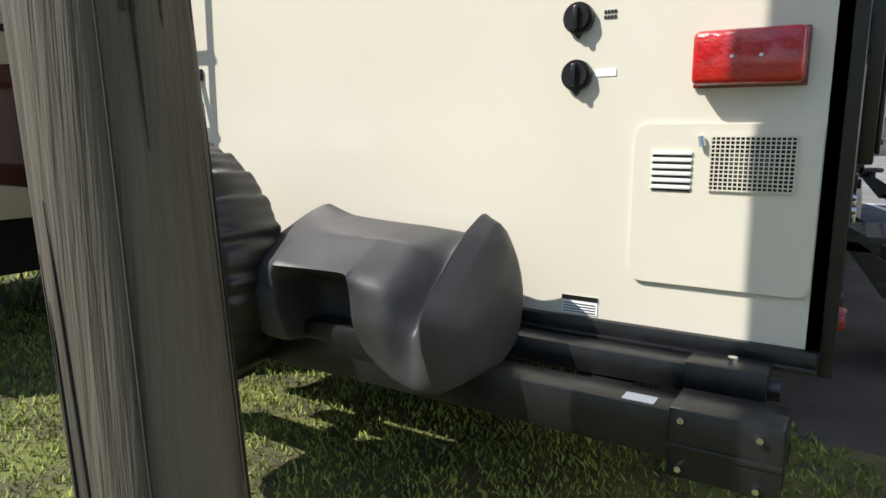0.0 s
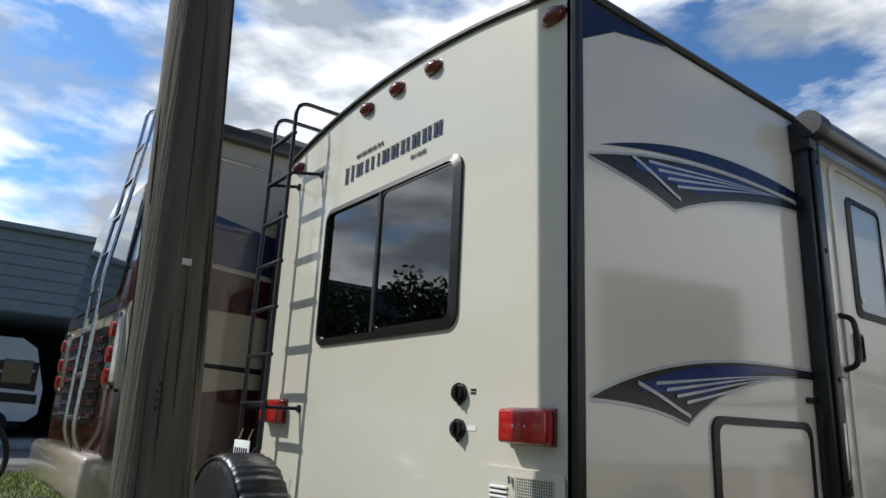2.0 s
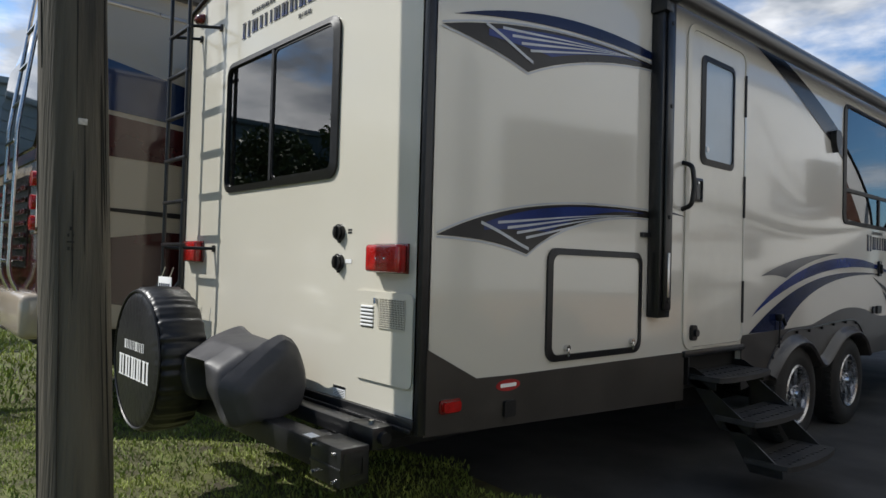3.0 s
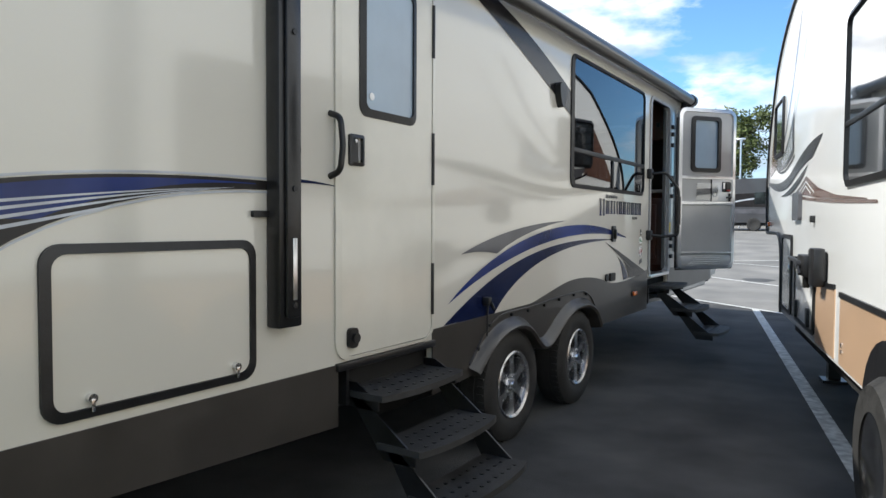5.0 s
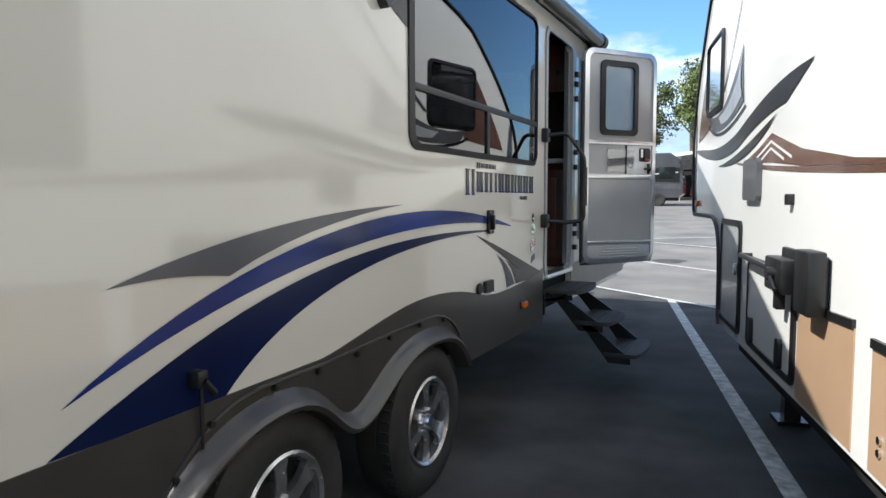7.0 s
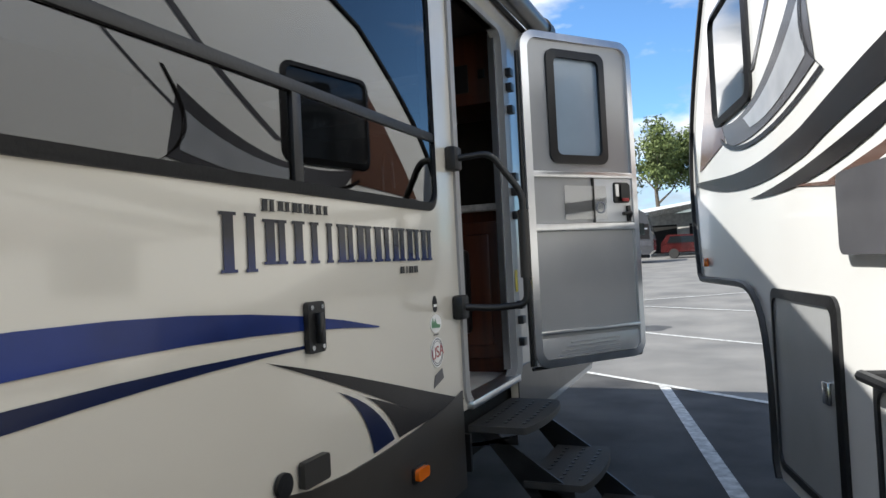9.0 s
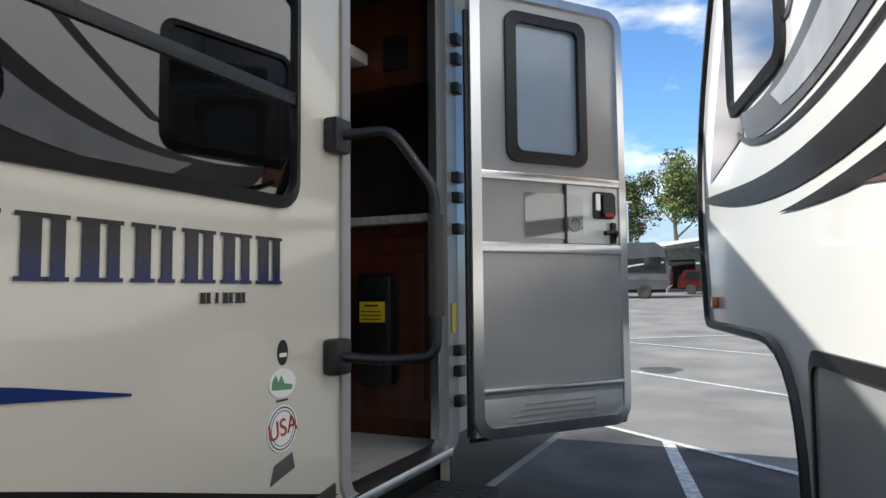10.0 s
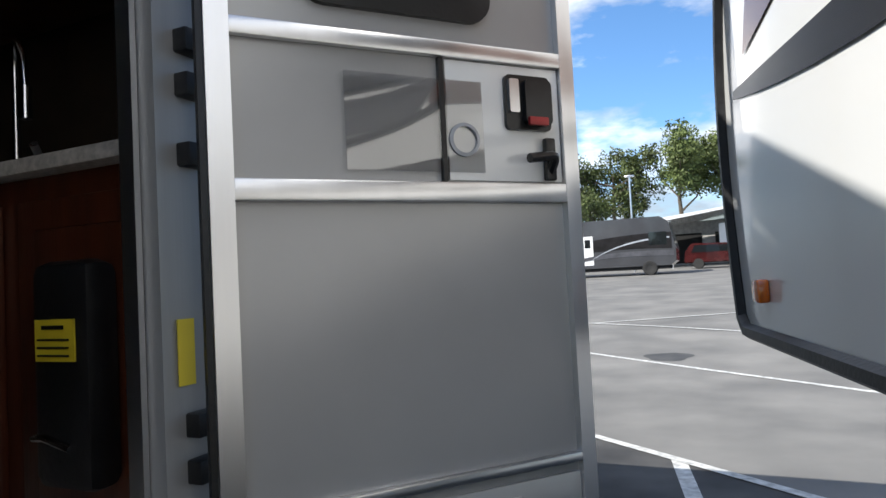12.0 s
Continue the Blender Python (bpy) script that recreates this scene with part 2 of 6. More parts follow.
def tube(bm, pts, r, n=10, caps=True, radii=None):
    pts = [Vector(p) for p in pts]
    rings = []
    up = Vector((0.123, 0.457, 0.88))
    for i, p in enumerate(pts):
        d = (pts[min(i + 1, len(pts) - 1)] - pts[max(i - 1, 0)]).normalized()
        a = d.cross(up)
        if a.length < 0.05:
            a = d.cross(Vector((1, 0, 0)))
        a.normalize()
        b = d.cross(a)
        up = -b if b.dot(up) < 0 else b
        a = d.cross(up).normalized()
        b = a.cross(d)
        q = radii[i] if radii else r
        rings.append([bm.verts.new(p + a * math.cos(2 * math.pi * k / n) * q + b * math.sin(2 * math.pi * k / n) * q) for k in range(n)])
    for r0, r1 in zip(rings, rings[1:]):
        for k in range(n):
            bm.faces.new((r0[k], r0[(k + 1) % n], r1[(k + 1) % n], r1[k]))
    if caps:
        bm.faces.new(rings[0][::-1])
        bm.faces.new(rings[-1])
    return bm


def arc_pts(pts, r=0.06, n=5):
    """The line through pts with its bends rounded."""
    pts = [Vector(p) for p in pts]
    out = [pts[0]]
    for a, b, c in zip(pts, pts[1:], pts[2:]):
        p, q = b + (a - b).normalized() * r, b + (c - b).normalized() * r
        for k in range(n + 1):
            t = k / n
            out.append(p * (1 - t) ** 2 + b * 2 * t * (1 - t) + q * t * t)
    return out + [pts[-1]]


def rr(u0, v0, u1, v1, r, n=5):
    """Outline of a rounded rectangle."""
    out = []
    for cx, cy, a0 in ((u1 - r, v1 - r, 0), (u0 + r, v1 - r, 90), (u0 + r, v0 + r, 180), (u1 - r, v0 + r, 270)):
        for k in range(n + 1):
            a = radians(a0 + 90 * k / n)
            out.append((cx + r * math.cos(a), cy + r * math.sin(a)))
    return out


def side(u, v, d):
    return (d, u, v)


def rear(u, v, d):
    return (u, -d, v)


def left(u, v, d):
    return (-d, u, v)


def flat(u, v, d):
    return (u, v, d)


def prism(bm, pts, m, d0, d1):
    a = [bm.verts.new(m(u, v, d0)) for u, v in pts]
    b = [bm.verts.new(m(u, v, d1)) for u, v in pts]
    n = len(pts)
    bm.faces.new(a)
    bm.faces.new(b)
    for i in range(n):
        bm.faces.new((a[i], a[(i + 1) % n], b[(i + 1) % n], b[i]))
    return bm


def ring(bm, outer, inner, m, d0, d1, lip=0.0):
    """A frame between two outlines of as many points."""
    n = len(outer)
    o0 = [bm.verts.new(m(u, v, d0)) for u, v in outer]
    o1 = [bm.verts.new(m(u, v, d1 - lip)) for u, v in outer]
    i1 = [bm.verts.new(m(u, v, d1)) for u, v in inner]
    i0 = [bm.verts.new(m(u, v, d0)) for u, v in inner]
    for i in range(n):
        j = (i + 1) % n
        for a, b in ((o0, o1), (o1, i1), (i1, i0), (i0, o0)):
            bm.faces.new((a[i], a[j], b[j], b[i]))
    return bm


def panel(bm, us, vs, holes, m, d0, d1):
    """A wall with rectangular openings that go through it."""
    us = sorted(set(list(us) + [h[i] for h in holes for i in (0, 2)]))
    vs = sorted(set(list(vs) + [h[i] for h in holes for i in (1, 3)]))
    solid = {}
    for i in range(len(us) - 1):
        for j in range(len(vs) - 1):
            cu, cv = (us[i] + us[i + 1]) / 2, (vs[j] + vs[j + 1]) / 2
            solid[i, j] = not any(h[0] < cu < h[2] and h[1] < cv < h[3] for h in holes)
    vert = {}

    def V(i, j, d):
        if (i, j, d) not in vert:
            vert[i, j, d] = bm.verts.new(m(us[i], vs[j], d0 if d == 0 else d1))
        return vert[i, j, d]
    for (i, j), s in solid.items():
        if not s:
            continue
        for d in (0, 1):
            bm.faces.new((V(i, j, d), V(i + 1, j, d), V(i + 1, j + 1, d), V(i, j + 1, d)))
        for di, dj, p, q in ((-1, 0, (i, j), (i, j + 1)), (1, 0, (i + 1, j), (i + 1, j + 1)), (0, -1, (i, j), (i + 1, j)), (0, 1, (i, j + 1), (i + 1, j + 1))):
            if not solid.get((i + di, j + dj), False):
                bm.faces.new((V(*p, 0), V(*q, 0), V(*q, 1), V(*p, 1)))
    return bm


def bez(p0, p1, p2, p3, n=14):
    out = []
    for k in range(n + 1):
        t = k / n
        out.append(tuple(p0[i] * (1 - t) ** 3 + 3 * p1[i] * t * (1 - t) ** 2 + 3 * p2[i] * t * t * (1 - t) + p3[i] * t ** 3 for i in (0, 1)))
    return out


def sliver(bm, top, bottom, m, d):
    """A thin decal between two curves of as many points."""
    for d_ in (d,):
        a = [bm.verts.new(m(u, v, d_)) for u, v in top]
        b = [bm.verts.new(m(u, v, d_)) for u, v in bottom]
        for i in range(len(a) - 1):
            bm.faces.new((a[i], a[i + 1], b[i + 1], b[i]))
    bmesh.ops.remove_doubles(bm, verts=bm.verts, dist=1e-5)
    return bm


def disc(bm, c, r, m, d0, d1, n=20):
    return prism(bm, [(c[0] + r * math.cos(2 * math.pi * k / n), c[1] + r * math.sin(2 * math.pi * k / n)) for k in range(n)], m, d0, d1)


def lathe(bm, prof, n=40, axis="x"):
    """Turns (radius, offset) round the x axis."""
    rings = []
    for r, h in prof:
        rings.append([bm.verts.new((h, r * math.cos(2 * math.pi * k / n), r * math.sin(2 * math.pi * k / n))) for k in range(n)])
    for a, b in zip(rings, rings[1:]):
        for k in range(n):
            bm.faces.new((a[k], a[(k + 1) % n], b[(k + 1) % n], b[k]))
    return bm


def text(name, body, size, m, material, parent, label=""):
    cu = bpy.data.curves.new(name, "FONT")
    cu.body, cu.size, cu.extrude, cu.align_x, cu.align_y = body, size, 0.0005, "CENTER", "CENTER"
    tmp = bpy.data.objects.new(name, cu)
    scene.collection.objects.link(tmp)
    dg = bpy.context.evaluated_depsgraph_get()
    me = bpy.data.meshes.new_from_object(tmp.evaluated_get(dg))
    bpy.data.objects.remove(tmp)
    me.materials.clear()
    me.materials.append(material)
    ob = new(name, me)
    ob.parent = parent
    ob.matrix_basis = m
    return tagged(ob, label)


def letters(name, u0, v0, u1, v1, widths, m, d, material, parent, first=1.0, gap=0.22, label=""):
    """A maker's name as plain stems with bars at head and foot, one block for each character."""
    k = (u1 - u0) / (sum(widths) + gap * (len(widths) - 1))
    u, h = u0, v1 - v0
    for i, w in enumerate(widths):
        hh = h * (first if i == 0 else 1.0)
        a = v0 - (hh - h) * 0.6
        b, w_ = a + hh, k * w
        t, q = min(w_ * 0.42, k * 0.36), h * 0.07
        stems = [(u + w_ / 2, t)] if w < 0.65 else [(u + w_ * 0.24, t), (u + w_ * 0.78, t * 0.75)]
        for c, tt in stems:
            half = [(0.8, a), (0.8, a + q), (0.5, a + q), (0.5, b - q), (0.8, b - q), (0.8, b)]
            pts = [(c + f * tt, v) for f, v in half] + [(c - f * tt, v) for f, v in half[::-1]]
            part(name, prism(B(), pts, m, d, d + 0.0012), material, parent, label if i == 0 else "", False)
        u += k * (w + gap)


# ---- ground ----
def rise(y):
    return 0.0 if y < 13 else 0.03 * (y - 13) * min(1, (y - 13) / 8)


def ground_sheet():
    bm = B()
    xs = [-1500, -300, -80, -40, -20, -10, -5, 0, 5, 10, 20, 40, 80, 300, 1500]
    ys = [-1500, -300, -80, -30, -10, 0, 5, 10, 13, 14, 16, 18, 21, 25, 30, 40, 60, 80, 110, 300, 1500]
    g = [[bm.verts.new((x, y, rise(min(y, 80)))) for y in ys] for x in xs]
    for i in range(len(xs) - 1):
        for j in range(len(ys) - 1):
            bm.faces.new((g[i][j], g[i + 1][j], g[i + 1][j + 1], g[i][j + 1]))
    return tagged(part("ground", bm, ASPH), "patched grey asphalt of the sales lot", "ground", kind="structure")


ground_sheet()


# Sheet of darker asphalt that paints in the shade round the trailers
def shaded_bay():
    bm = B()
    bm.faces.new([bm.verts.new((x, y, 0.004)) for x, y in ((-16, -12), (16, -12), (16, -0.4), (0.25, 12.0), (-3.2, 14.3), (-16, 14.3))])
    return tagged(part("shaded_bay", bm, ASPH_SHADE), "asphalt of the parking bays, darkened for the trailers' shade", "pavement", kind="structure")


shaded_bay()


def road_line(name, p, q, w, label, lift=0.008):
    bm = B()
    p, q = Vector(p), Vector(q)
    n = max(2, int((q - p).length / 0.8))
    s = Vector((-(q - p).y, (q - p).x)).normalized() * w / 2
    prev = None
    for k in range(n + 1):
        c = p + (q - p) * k / n
        row = [bm.verts.new((c.x + e * s.x, c.y + e * s.y, rise(c.y + e * s.y) + lift)) for e in (-1, 1)]
        if prev:
            bm.faces.new((prev[0], prev[1], row[1], row[0]))
        prev = row
    return tagged(part(name, bm, LINE), label, "road marking", kind="structure")


road_line("parking_line", (2.42, 1.9), (0.26, 12.0), 0.11, "worn white parking bay line on asphalt")
road_line("parking_line", (-3.6, 14.9), (6.5, 7.26), 0.09, "thin white cross line on asphalt", 0.012)
road_line("parking_line", (-9, 18.2), (9, 28.5), 0.10, "faded white line on sunlit asphalt", 0.013)
road_line("parking_line", (-7, 24.0), (6, 17.5), 0.08, "faded white line on sunlit asphalt", 0.017)
road_line("parking_line", (-5.5, 20.6), (8, 10.6), 0.09, "faded white line on sunlit asphalt")


def blot(name, c, a, b, material, label):
    bm = B()
    pts = []
    for k in range(26):
        t = 2 * math.pi * k / 26
        q = 1 + 0.10 * math.sin(3 * t + c[0]) + 0.06 * math.sin(5 * t)
        pts.append(bm.verts.new((c[0] + a * q * math.cos(t), c[1] + b * q * math.sin(t), rise(c[1] + b * q * math.sin(t)) + 0.006)))
    bm.faces.new(pts)
    return tagged(part(name, bm, material), label, "ground marking", kind="structure")


# One roundish patch of dark grey, laid just above the asphalt
blot("dark_spot", (-0.46, 17.5), 0.36, 0.4, DARKSPOT, "small dark round spot on asphalt")

LAWN = [(-60, -60), (60, -60), (60, -3.2), (2.5, -0.8), (1.5, 0.35), (0.6, 1.05), (-1.4, 1.2), (-2.6, 1.4), (-2.9, 9), (-6.8, 9), (-7.2, 3), (-14, 3), (-14, -60)]


def lawn():
    bm = B()
    bm.faces.new([bm.verts.new((x, y, 0.012)) for x, y in LAWN])
    return tagged(part("lawn", bm, SOIL), "mown green lawn at the edge of the lot", "grass", kind="structure")


lawn()


def inside(x, y):
    c = False
    for (x0, y0), (x1, y1) in zip(LAWN, LAWN[1:] + LAWN[:1]):
        if (y0 > y) != (y1 > y) and x < (x1 - x0) * (y - y0) / (y1 - y0) + x0:
            c = not c
    return c


def grass():
    rng = np.random.default_rng(3)
    verts, faces = [], []
    for x0, x1, y0, y1, n, h in ((-4.5, 2.4, -2.4, 1.4, 82000, 0.036), (-14, -4.5, -4, 4, 22000, 0.08), (-4.5, -2.6, 1.1, 8, 5000, 0.06)):
        for x, y, a, q, l in zip(rng.uniform(x0, x1, n), rng.uniform(y0, y1, n), rng.uniform(0, 6.3, n), rng.uniform(0.4, 1.3, n), rng.uniform(0, 1, n)):
            if not inside(x + 0.12 * math.sin(9 * y), y + 0.12 * math.sin(7 * x)):
                continue
            w = 0.0022 + 0.002 * l + (0.005 if h > 0.07 else 0)
            dx, dy = math.cos(a), math.sin(a)
            hh = h * q
            i = len(verts)
            verts += [(x - dx * w, y - dy * w, 0.008), (x + dx * w, y + dy * w, 0.008), (x + dx * w * 0.6 - dy * hh * 0.35, y + dy * w * 0.6 + dx * hh * 0.35, hh * 0.7), (x - dy * hh * 0.9 * l, y + dx * hh * 0.9 * l, hh)]
            faces += [(i, i + 1, i + 2), (i, i + 2, i + 3)]
    me = bpy.data.meshes.new("grass")
    me.from_pydata(verts, [], faces)
    me.materials.append(GRASS)
    return tagged(new("grass", me), "short mown green and yellowish grass", "grass", kind="stuff")


grass()

# ---- the travel trailer ----
RW, ZB, ZE, ZR, LEN = -2.44, 0.66, 2.84, 2.99, 10.25
trailer = thing("travel_trailer", "cream travel trailer with blue swoosh decals, parked on asphalt", "trailer")


def roof_z(x):
    t = (x - RW / 2) / (RW / 2)
    return ZR - (ZR - ZE) * t * t


RWIN = (-1.83, 1.645, -0.62, 2.40)


def rear_wall():
    bm = B()
    panel(bm, [RW, 0], [ZB, ZE - 0.06], [(RWIN[0] + .03, RWIN[1] + .03, RWIN[2] - .03, RWIN[3] - .03)], rear, -0.04, 0.0)
    n = 24
    xs = [RW + (0 - RW) * k / n for k in range(n + 1)]
    pts = [(RW, ZE - 0.06)] + [(0, ZE - 0.06)] + [(x, roof_z(x)) for x in xs[::-1]]
    prism(bm, pts, rear, -0.04, 0.0)
    return part("rear_wall", bm, CREAM, trailer, "smooth cream gelcoat rear wall")


rear_wall()
FD = (6.675, 0.90, 7.37, 2.70)
SWIN = (4.58, 1.70, 6.45, 2.72)
RDOOR = (1.995, 0.815, 2.70, 2.69)


def side_walls():
    bm = B()
    panel(bm, [0.0, LEN - 0.9], [0.62, ZE - 0.005], [FD, (6.63, 0.62, 7.40, 0.87), (1.97, 0.62, 2.73, 0.79), (3.0, 0.62, 5.25, 0.86), (SWIN[0] + .03, SWIN[1] + .03, SWIN[2] - .03, SWIN[3] - .03), (RDOOR[0] + .1, 1.92, RDOOR[2] - .1, 2.55)], side, -0.04, 0.0)
    part("side_wall", bm, SIDE, trailer, "glossy cream fibreglass side wall")
    bm = B()
    box(bm, RW, 0.045, 0.66, RW + 0.04, LEN - 0.9, ZE - 0.005)
    part("side_wall", bm, SIDE, trailer)
    bm = B()
    box(bm, RW + 0.05, 0.05, 0.845, -0.05, LEN - 0.9, 0.88)
    part("floor_deck", bm, LINO, trailer, "pale vinyl floor")
    bm = B()
    n = 16
    xs = [RW - 0.01 + (0.02 - RW) * k / n for k in range(n + 1)]
    prism(bm, [(x, roof_z(x) + 0.03) for x in xs] + [(x, roof_z(x) + 0.003) for x in xs[::-1]], lambda u, v, d: (u, d, v), -0.012, LEN - 0.9)
    part("roof", bm, WHITE, trailer, "white membrane roof, gently arched")
    # front cap, raked back towards the roof
    bm = B()
    prof = [(LEN - 0.9, 0.66), (LEN - 0.25, 0.66), (LEN, 0.95), (LEN + 0.02, 1.5), (LEN - 0.15, 2.3), (LEN - 0.5, 2.85), (LEN - 0.9, 2.97)]
    prism(bm, prof, side, RW, 0.0)
    bmesh.ops.bevel(bm, geom=[e for e in bm.edges if abs(e.verts[0].co.x - e.verts[1].co.x) < 1e-4], offset=0.05, segments=3, affect="EDGES")
    part("front_cap", bm, CREAM, trailer)


side_walls()


def corner_trims():
    bm = B()
    box(bm, -0.012, -0.016, ZB - 0.05, 0.016, 0.022, ZE + 0.02, 0.004)
    part("corner_trim", bm, BLACK, trailer, "black corner moulding")
    bm = B()
    box(bm, RW - 0.016, -0.016, ZB - 0.05, RW + 0.012, 0.022, ZE + 0.02, 0.004)
    part("corner_trim", bm, BLACK, trailer)
    bm = B()
    xs = [RW + (-RW) * k / 30 for k in range(31)]
    tube(bm, [(x, -0.008, roof_z(x) + 0.012) for x in xs], 0.014, 6)
    part("roof_trim", bm, BLACK, trailer, "dark roof edge moulding")
    bm = B()
    tube(bm, [(0.008, -0.01, ZE + 0.012), (0.008, LEN - 0.9, ZE + 0.012)], 0.016, 6)
    part("roof_trim", bm, BLACK, trailer)
    bm = B()
    box(bm, RW - 0.005, -0.02, ZB - 0.045, -0.014, 0.02, ZB + 0.003, 0.005)
    box(bm, RW, -0.034, ZB - 0.045, -0.014, -0.02, ZB - 0.03, 0.002)
    part("bottom_rail", bm, BLACKG, trailer, "black bottom rail")


corner_trims()


def pane_glass(name, u0, v0, u1, v1, m, d, parent, material=None):
    bm = B()
    prism(bm, rr(u0, v0, u1, v1, 0.03), m, d, d + 0.006)
    ob = part(name, bm, material or GLASS, parent, smooth=False)
    return ob


def rear_window():
    u0, v0, u1, v1 = RWIN
    bm = B()
    ring(bm, rr(u0, v0, u1, v1, 0.07), rr(u0 + .032, v0 + .032, u1 - .032, v1 - .032, 0.055), rear, 0.0, 0.024, 0.012)
    w = part("window", bm, BLACK, trailer, "wide sliding rear window with black frame")
    mid = -1.25
    pane_glass("pane", u0 + .035, v0 + .035, mid, v1 - .035, rear, 0.002, w)
    pane_glass("pane", mid, v0 + .035, u1 - .035, v1 - .035, rear, 0.008, w)
    bm = B()
    prism(bm, [(mid - .012, v0 + .03), (mid + .012, v0 + .03), (mid + .012, v1 - .03), (mid - .012, v1 - .03)], rear, 0.006, 0.02)
    part("mullion", bm, BLACK, w)
    bm = B()
    ring(bm, rr(mid + .012, v0 + .032, u1 - .03, v1 - .032, 0.04), rr(mid + .024, v0 + .045, u1 - .044, v1 - .045, 0.035), rear, 0.003, 0.019, 0.004)
    part("sash", bm, BLACK, w)
    # pale blind half drawn inside
    bm = B()
    for k in range(6):
        x = u1 - 0.07 - 0.018 * k
        box(bm, x - 0.008, 0.09, 2.03, x + 0.008, 0.10 + 0.008 * (k % 2), v1 - 0.05)
    part("curtain", bm, WHITEP, w, "white curtain edge behind glass")


rear_window()


def side_window():
    u0, v0, u1, v1 = SWIN
    bm = B()
    ring(bm, rr(u0, v0, u1, v1, 0.08), rr(u0 + .03, v0 + .03, u1 - .03, v1 - .03, 0.06), side, 0.0, 0.022, 0.012)
    w = part("window", bm, BLACK, trailer, "large tinted side window with lower sliders")
    s, mid = v0 + 0.29, 5.52
    pane_glass("pane", u0 + .032, s, u1 - .032, v1 - .032, side, 0.004, w)
    pane_glass("pane", u0 + .032, v0 + .032, mid, s, side, 0.000, w)
    pane_glass("pane", mid, v0 + .032, u1 - .032, s, side, 0.004, w)
    bm = B()
    box(bm, 0.004, u0 + .03, s - .017, 0.018, u1 - .03, s + .017, 0.003)
    part("mullion", bm, BLACK, w)
    bm = B()
    box(bm, 0.002, mid - .02, v0 + .03, 0.017, mid + .02, s - .015, 0.003)
    part("mullion", bm, BLACK, w)


side_window()


def rear_door():
    u0, v0, u1, v1 = RDOOR
    bm = B()
    ring(bm, rr(u0 - .035, v0 - .01, u1 + .03, v1 + .035, 0.09), rr(u0, v0 + .006, u1, v1, 0.07), side, 0.0, 0.014, 0.004)
    part("door_frame", bm, CREAM2, trailer, "cream door frame")
    bm = B()
    panel(bm, [u0 + .004, u1 - .004], [v0 + .01, v1 - .075], [(u0 + .14, 1.925, u1 - .17, 2.545)], side, 0.001, 0.010)
    prism(bm, [(u0 + .004, v1 - .075), (u1 - .004, v1 - .075)] + [p for p in rr(u0 + .004, v1 - .3, u1 - .004, v1 - .004, 0.068) if p[1] > v1 - .074], side, 0.001, 0.010)
    d = part("door", bm, CREAM2, trailer, "closed cream entry door")
    bm = B()
    tube(bm, [(0.006, u0 + .001, v0 + .02), (0.006, u0 + .001, v1 - .08)], 0.005, 6)
    part("door_seal", bm, BLACK, d)
    bm = B()
    ring(bm, rr(u0 + .12, 1.905, u1 - .15, 2.565, 0.05), rr(u0 + .155, 1.94, u1 - .185, 2.53, 0.035), side, 0.009, 0.026, 0.01)
    w = part("door_window", bm, BLACK, d, "frosted door window in dark frame")
    pane_glass("pane", u0 + .15, 1.935, u1 - .18, 2.535, side, 0.010, w, FROST)
    bm = B()
    disc(bm, (u0 + .20, 2.0), 0.017, side, 0.018, 0.020)
    part("sticker", bm, WHITEP, w)
    bm = B()
    ring(bm, rr(u0 + .045, 1.675, u0 + .145, 1.815, 0.012), rr(u0 + .06, 1.69, u0 + .13, 1.80, 0.008), side, 0.010, 0.028, 0.006)
    prism(bm, rr(u0 + .058, 1.688, u0 + .10, 1.802, 0.008), side, 0.010, 0.024)
    l = part("latch", bm, BLACKG, d, "black paddle latch")
    bm = B()
    prism(bm, rr(u0 + .104, 1.70, u0 + .126, 1.79, 0.006), side, 0.010, 0.016)
    disc(bm, (u0 + .08, 1.785), 0.008, side, 0.024, 0.030)
    part("paddle", bm, ALU, l)
    for v in (0.94, 1.62, 2.28):
        bm = B()
        tube(bm, [(0.014, u1 + .004, v), (0.014, u1 + .004, v + 0.27)], 0.009, 8)
        part("hinge", bm, BLACK, d)
    bm = B()
    prism(bm, rr(u0 + .035, 0.86, u0 + .095, 0.95, 0.02), side, 0.010, 0.03)
    disc(bm, (u0 + .07, 0.905), 0.022, side, 0.03, 0.045)
    part("door_stop", bm, BLACK, d)
    # grab handle
    bm = B()
    tube(bm, arc_pts([(0.0, 1.935, 1.62), (0.06, 1.935, 1.64), (0.075, 1.935, 1.75), (0.06, 1.935, 1.87), (0.0, 1.935, 1.89)], 0.03), 0.014, 10)
    part("grab_handle", bm, BLACK, trailer, "black curved grab handle")
    bm = B()
    box(bm, -0.06, u0 - .03, 0.765, 0.022, u1 + .03, 0.80, 0.004)
    part("sill", bm, BLACKG, trailer)


rear_door()


def hatch(u0, v0, u1, v1):
    bm = B()
    ring(bm, rr(u0, v0, u1, v1, 0.06), rr(u0 + .03, v0 + .03, u1 - .03, v1 - .03, 0.045), side, 0.0, 0.018, 0.006)
    h = part("baggage_door", bm, BLACK, trailer, "cream baggage door in thick black frame")
    bm = B()
    prism(bm, rr(u0 + .031, v0 + .031, u1 - .031, v1 - .031, 0.044), side, 0.0, 0.009)
    part("door_skin", bm, SIDE, h)
    for u in (u0 + .14, u1 - .10):
        bm = B()
        tube(bm, [(0.009, u, v0 + .06), (0.03, u, v0 + .06)], 0.015, 10)
        box(bm, 0.02, u - .006, v0 + .02, 0.032, u + .006, v0 + .06, 0.002)
        part("thumb_latch", bm, CHROME, h)


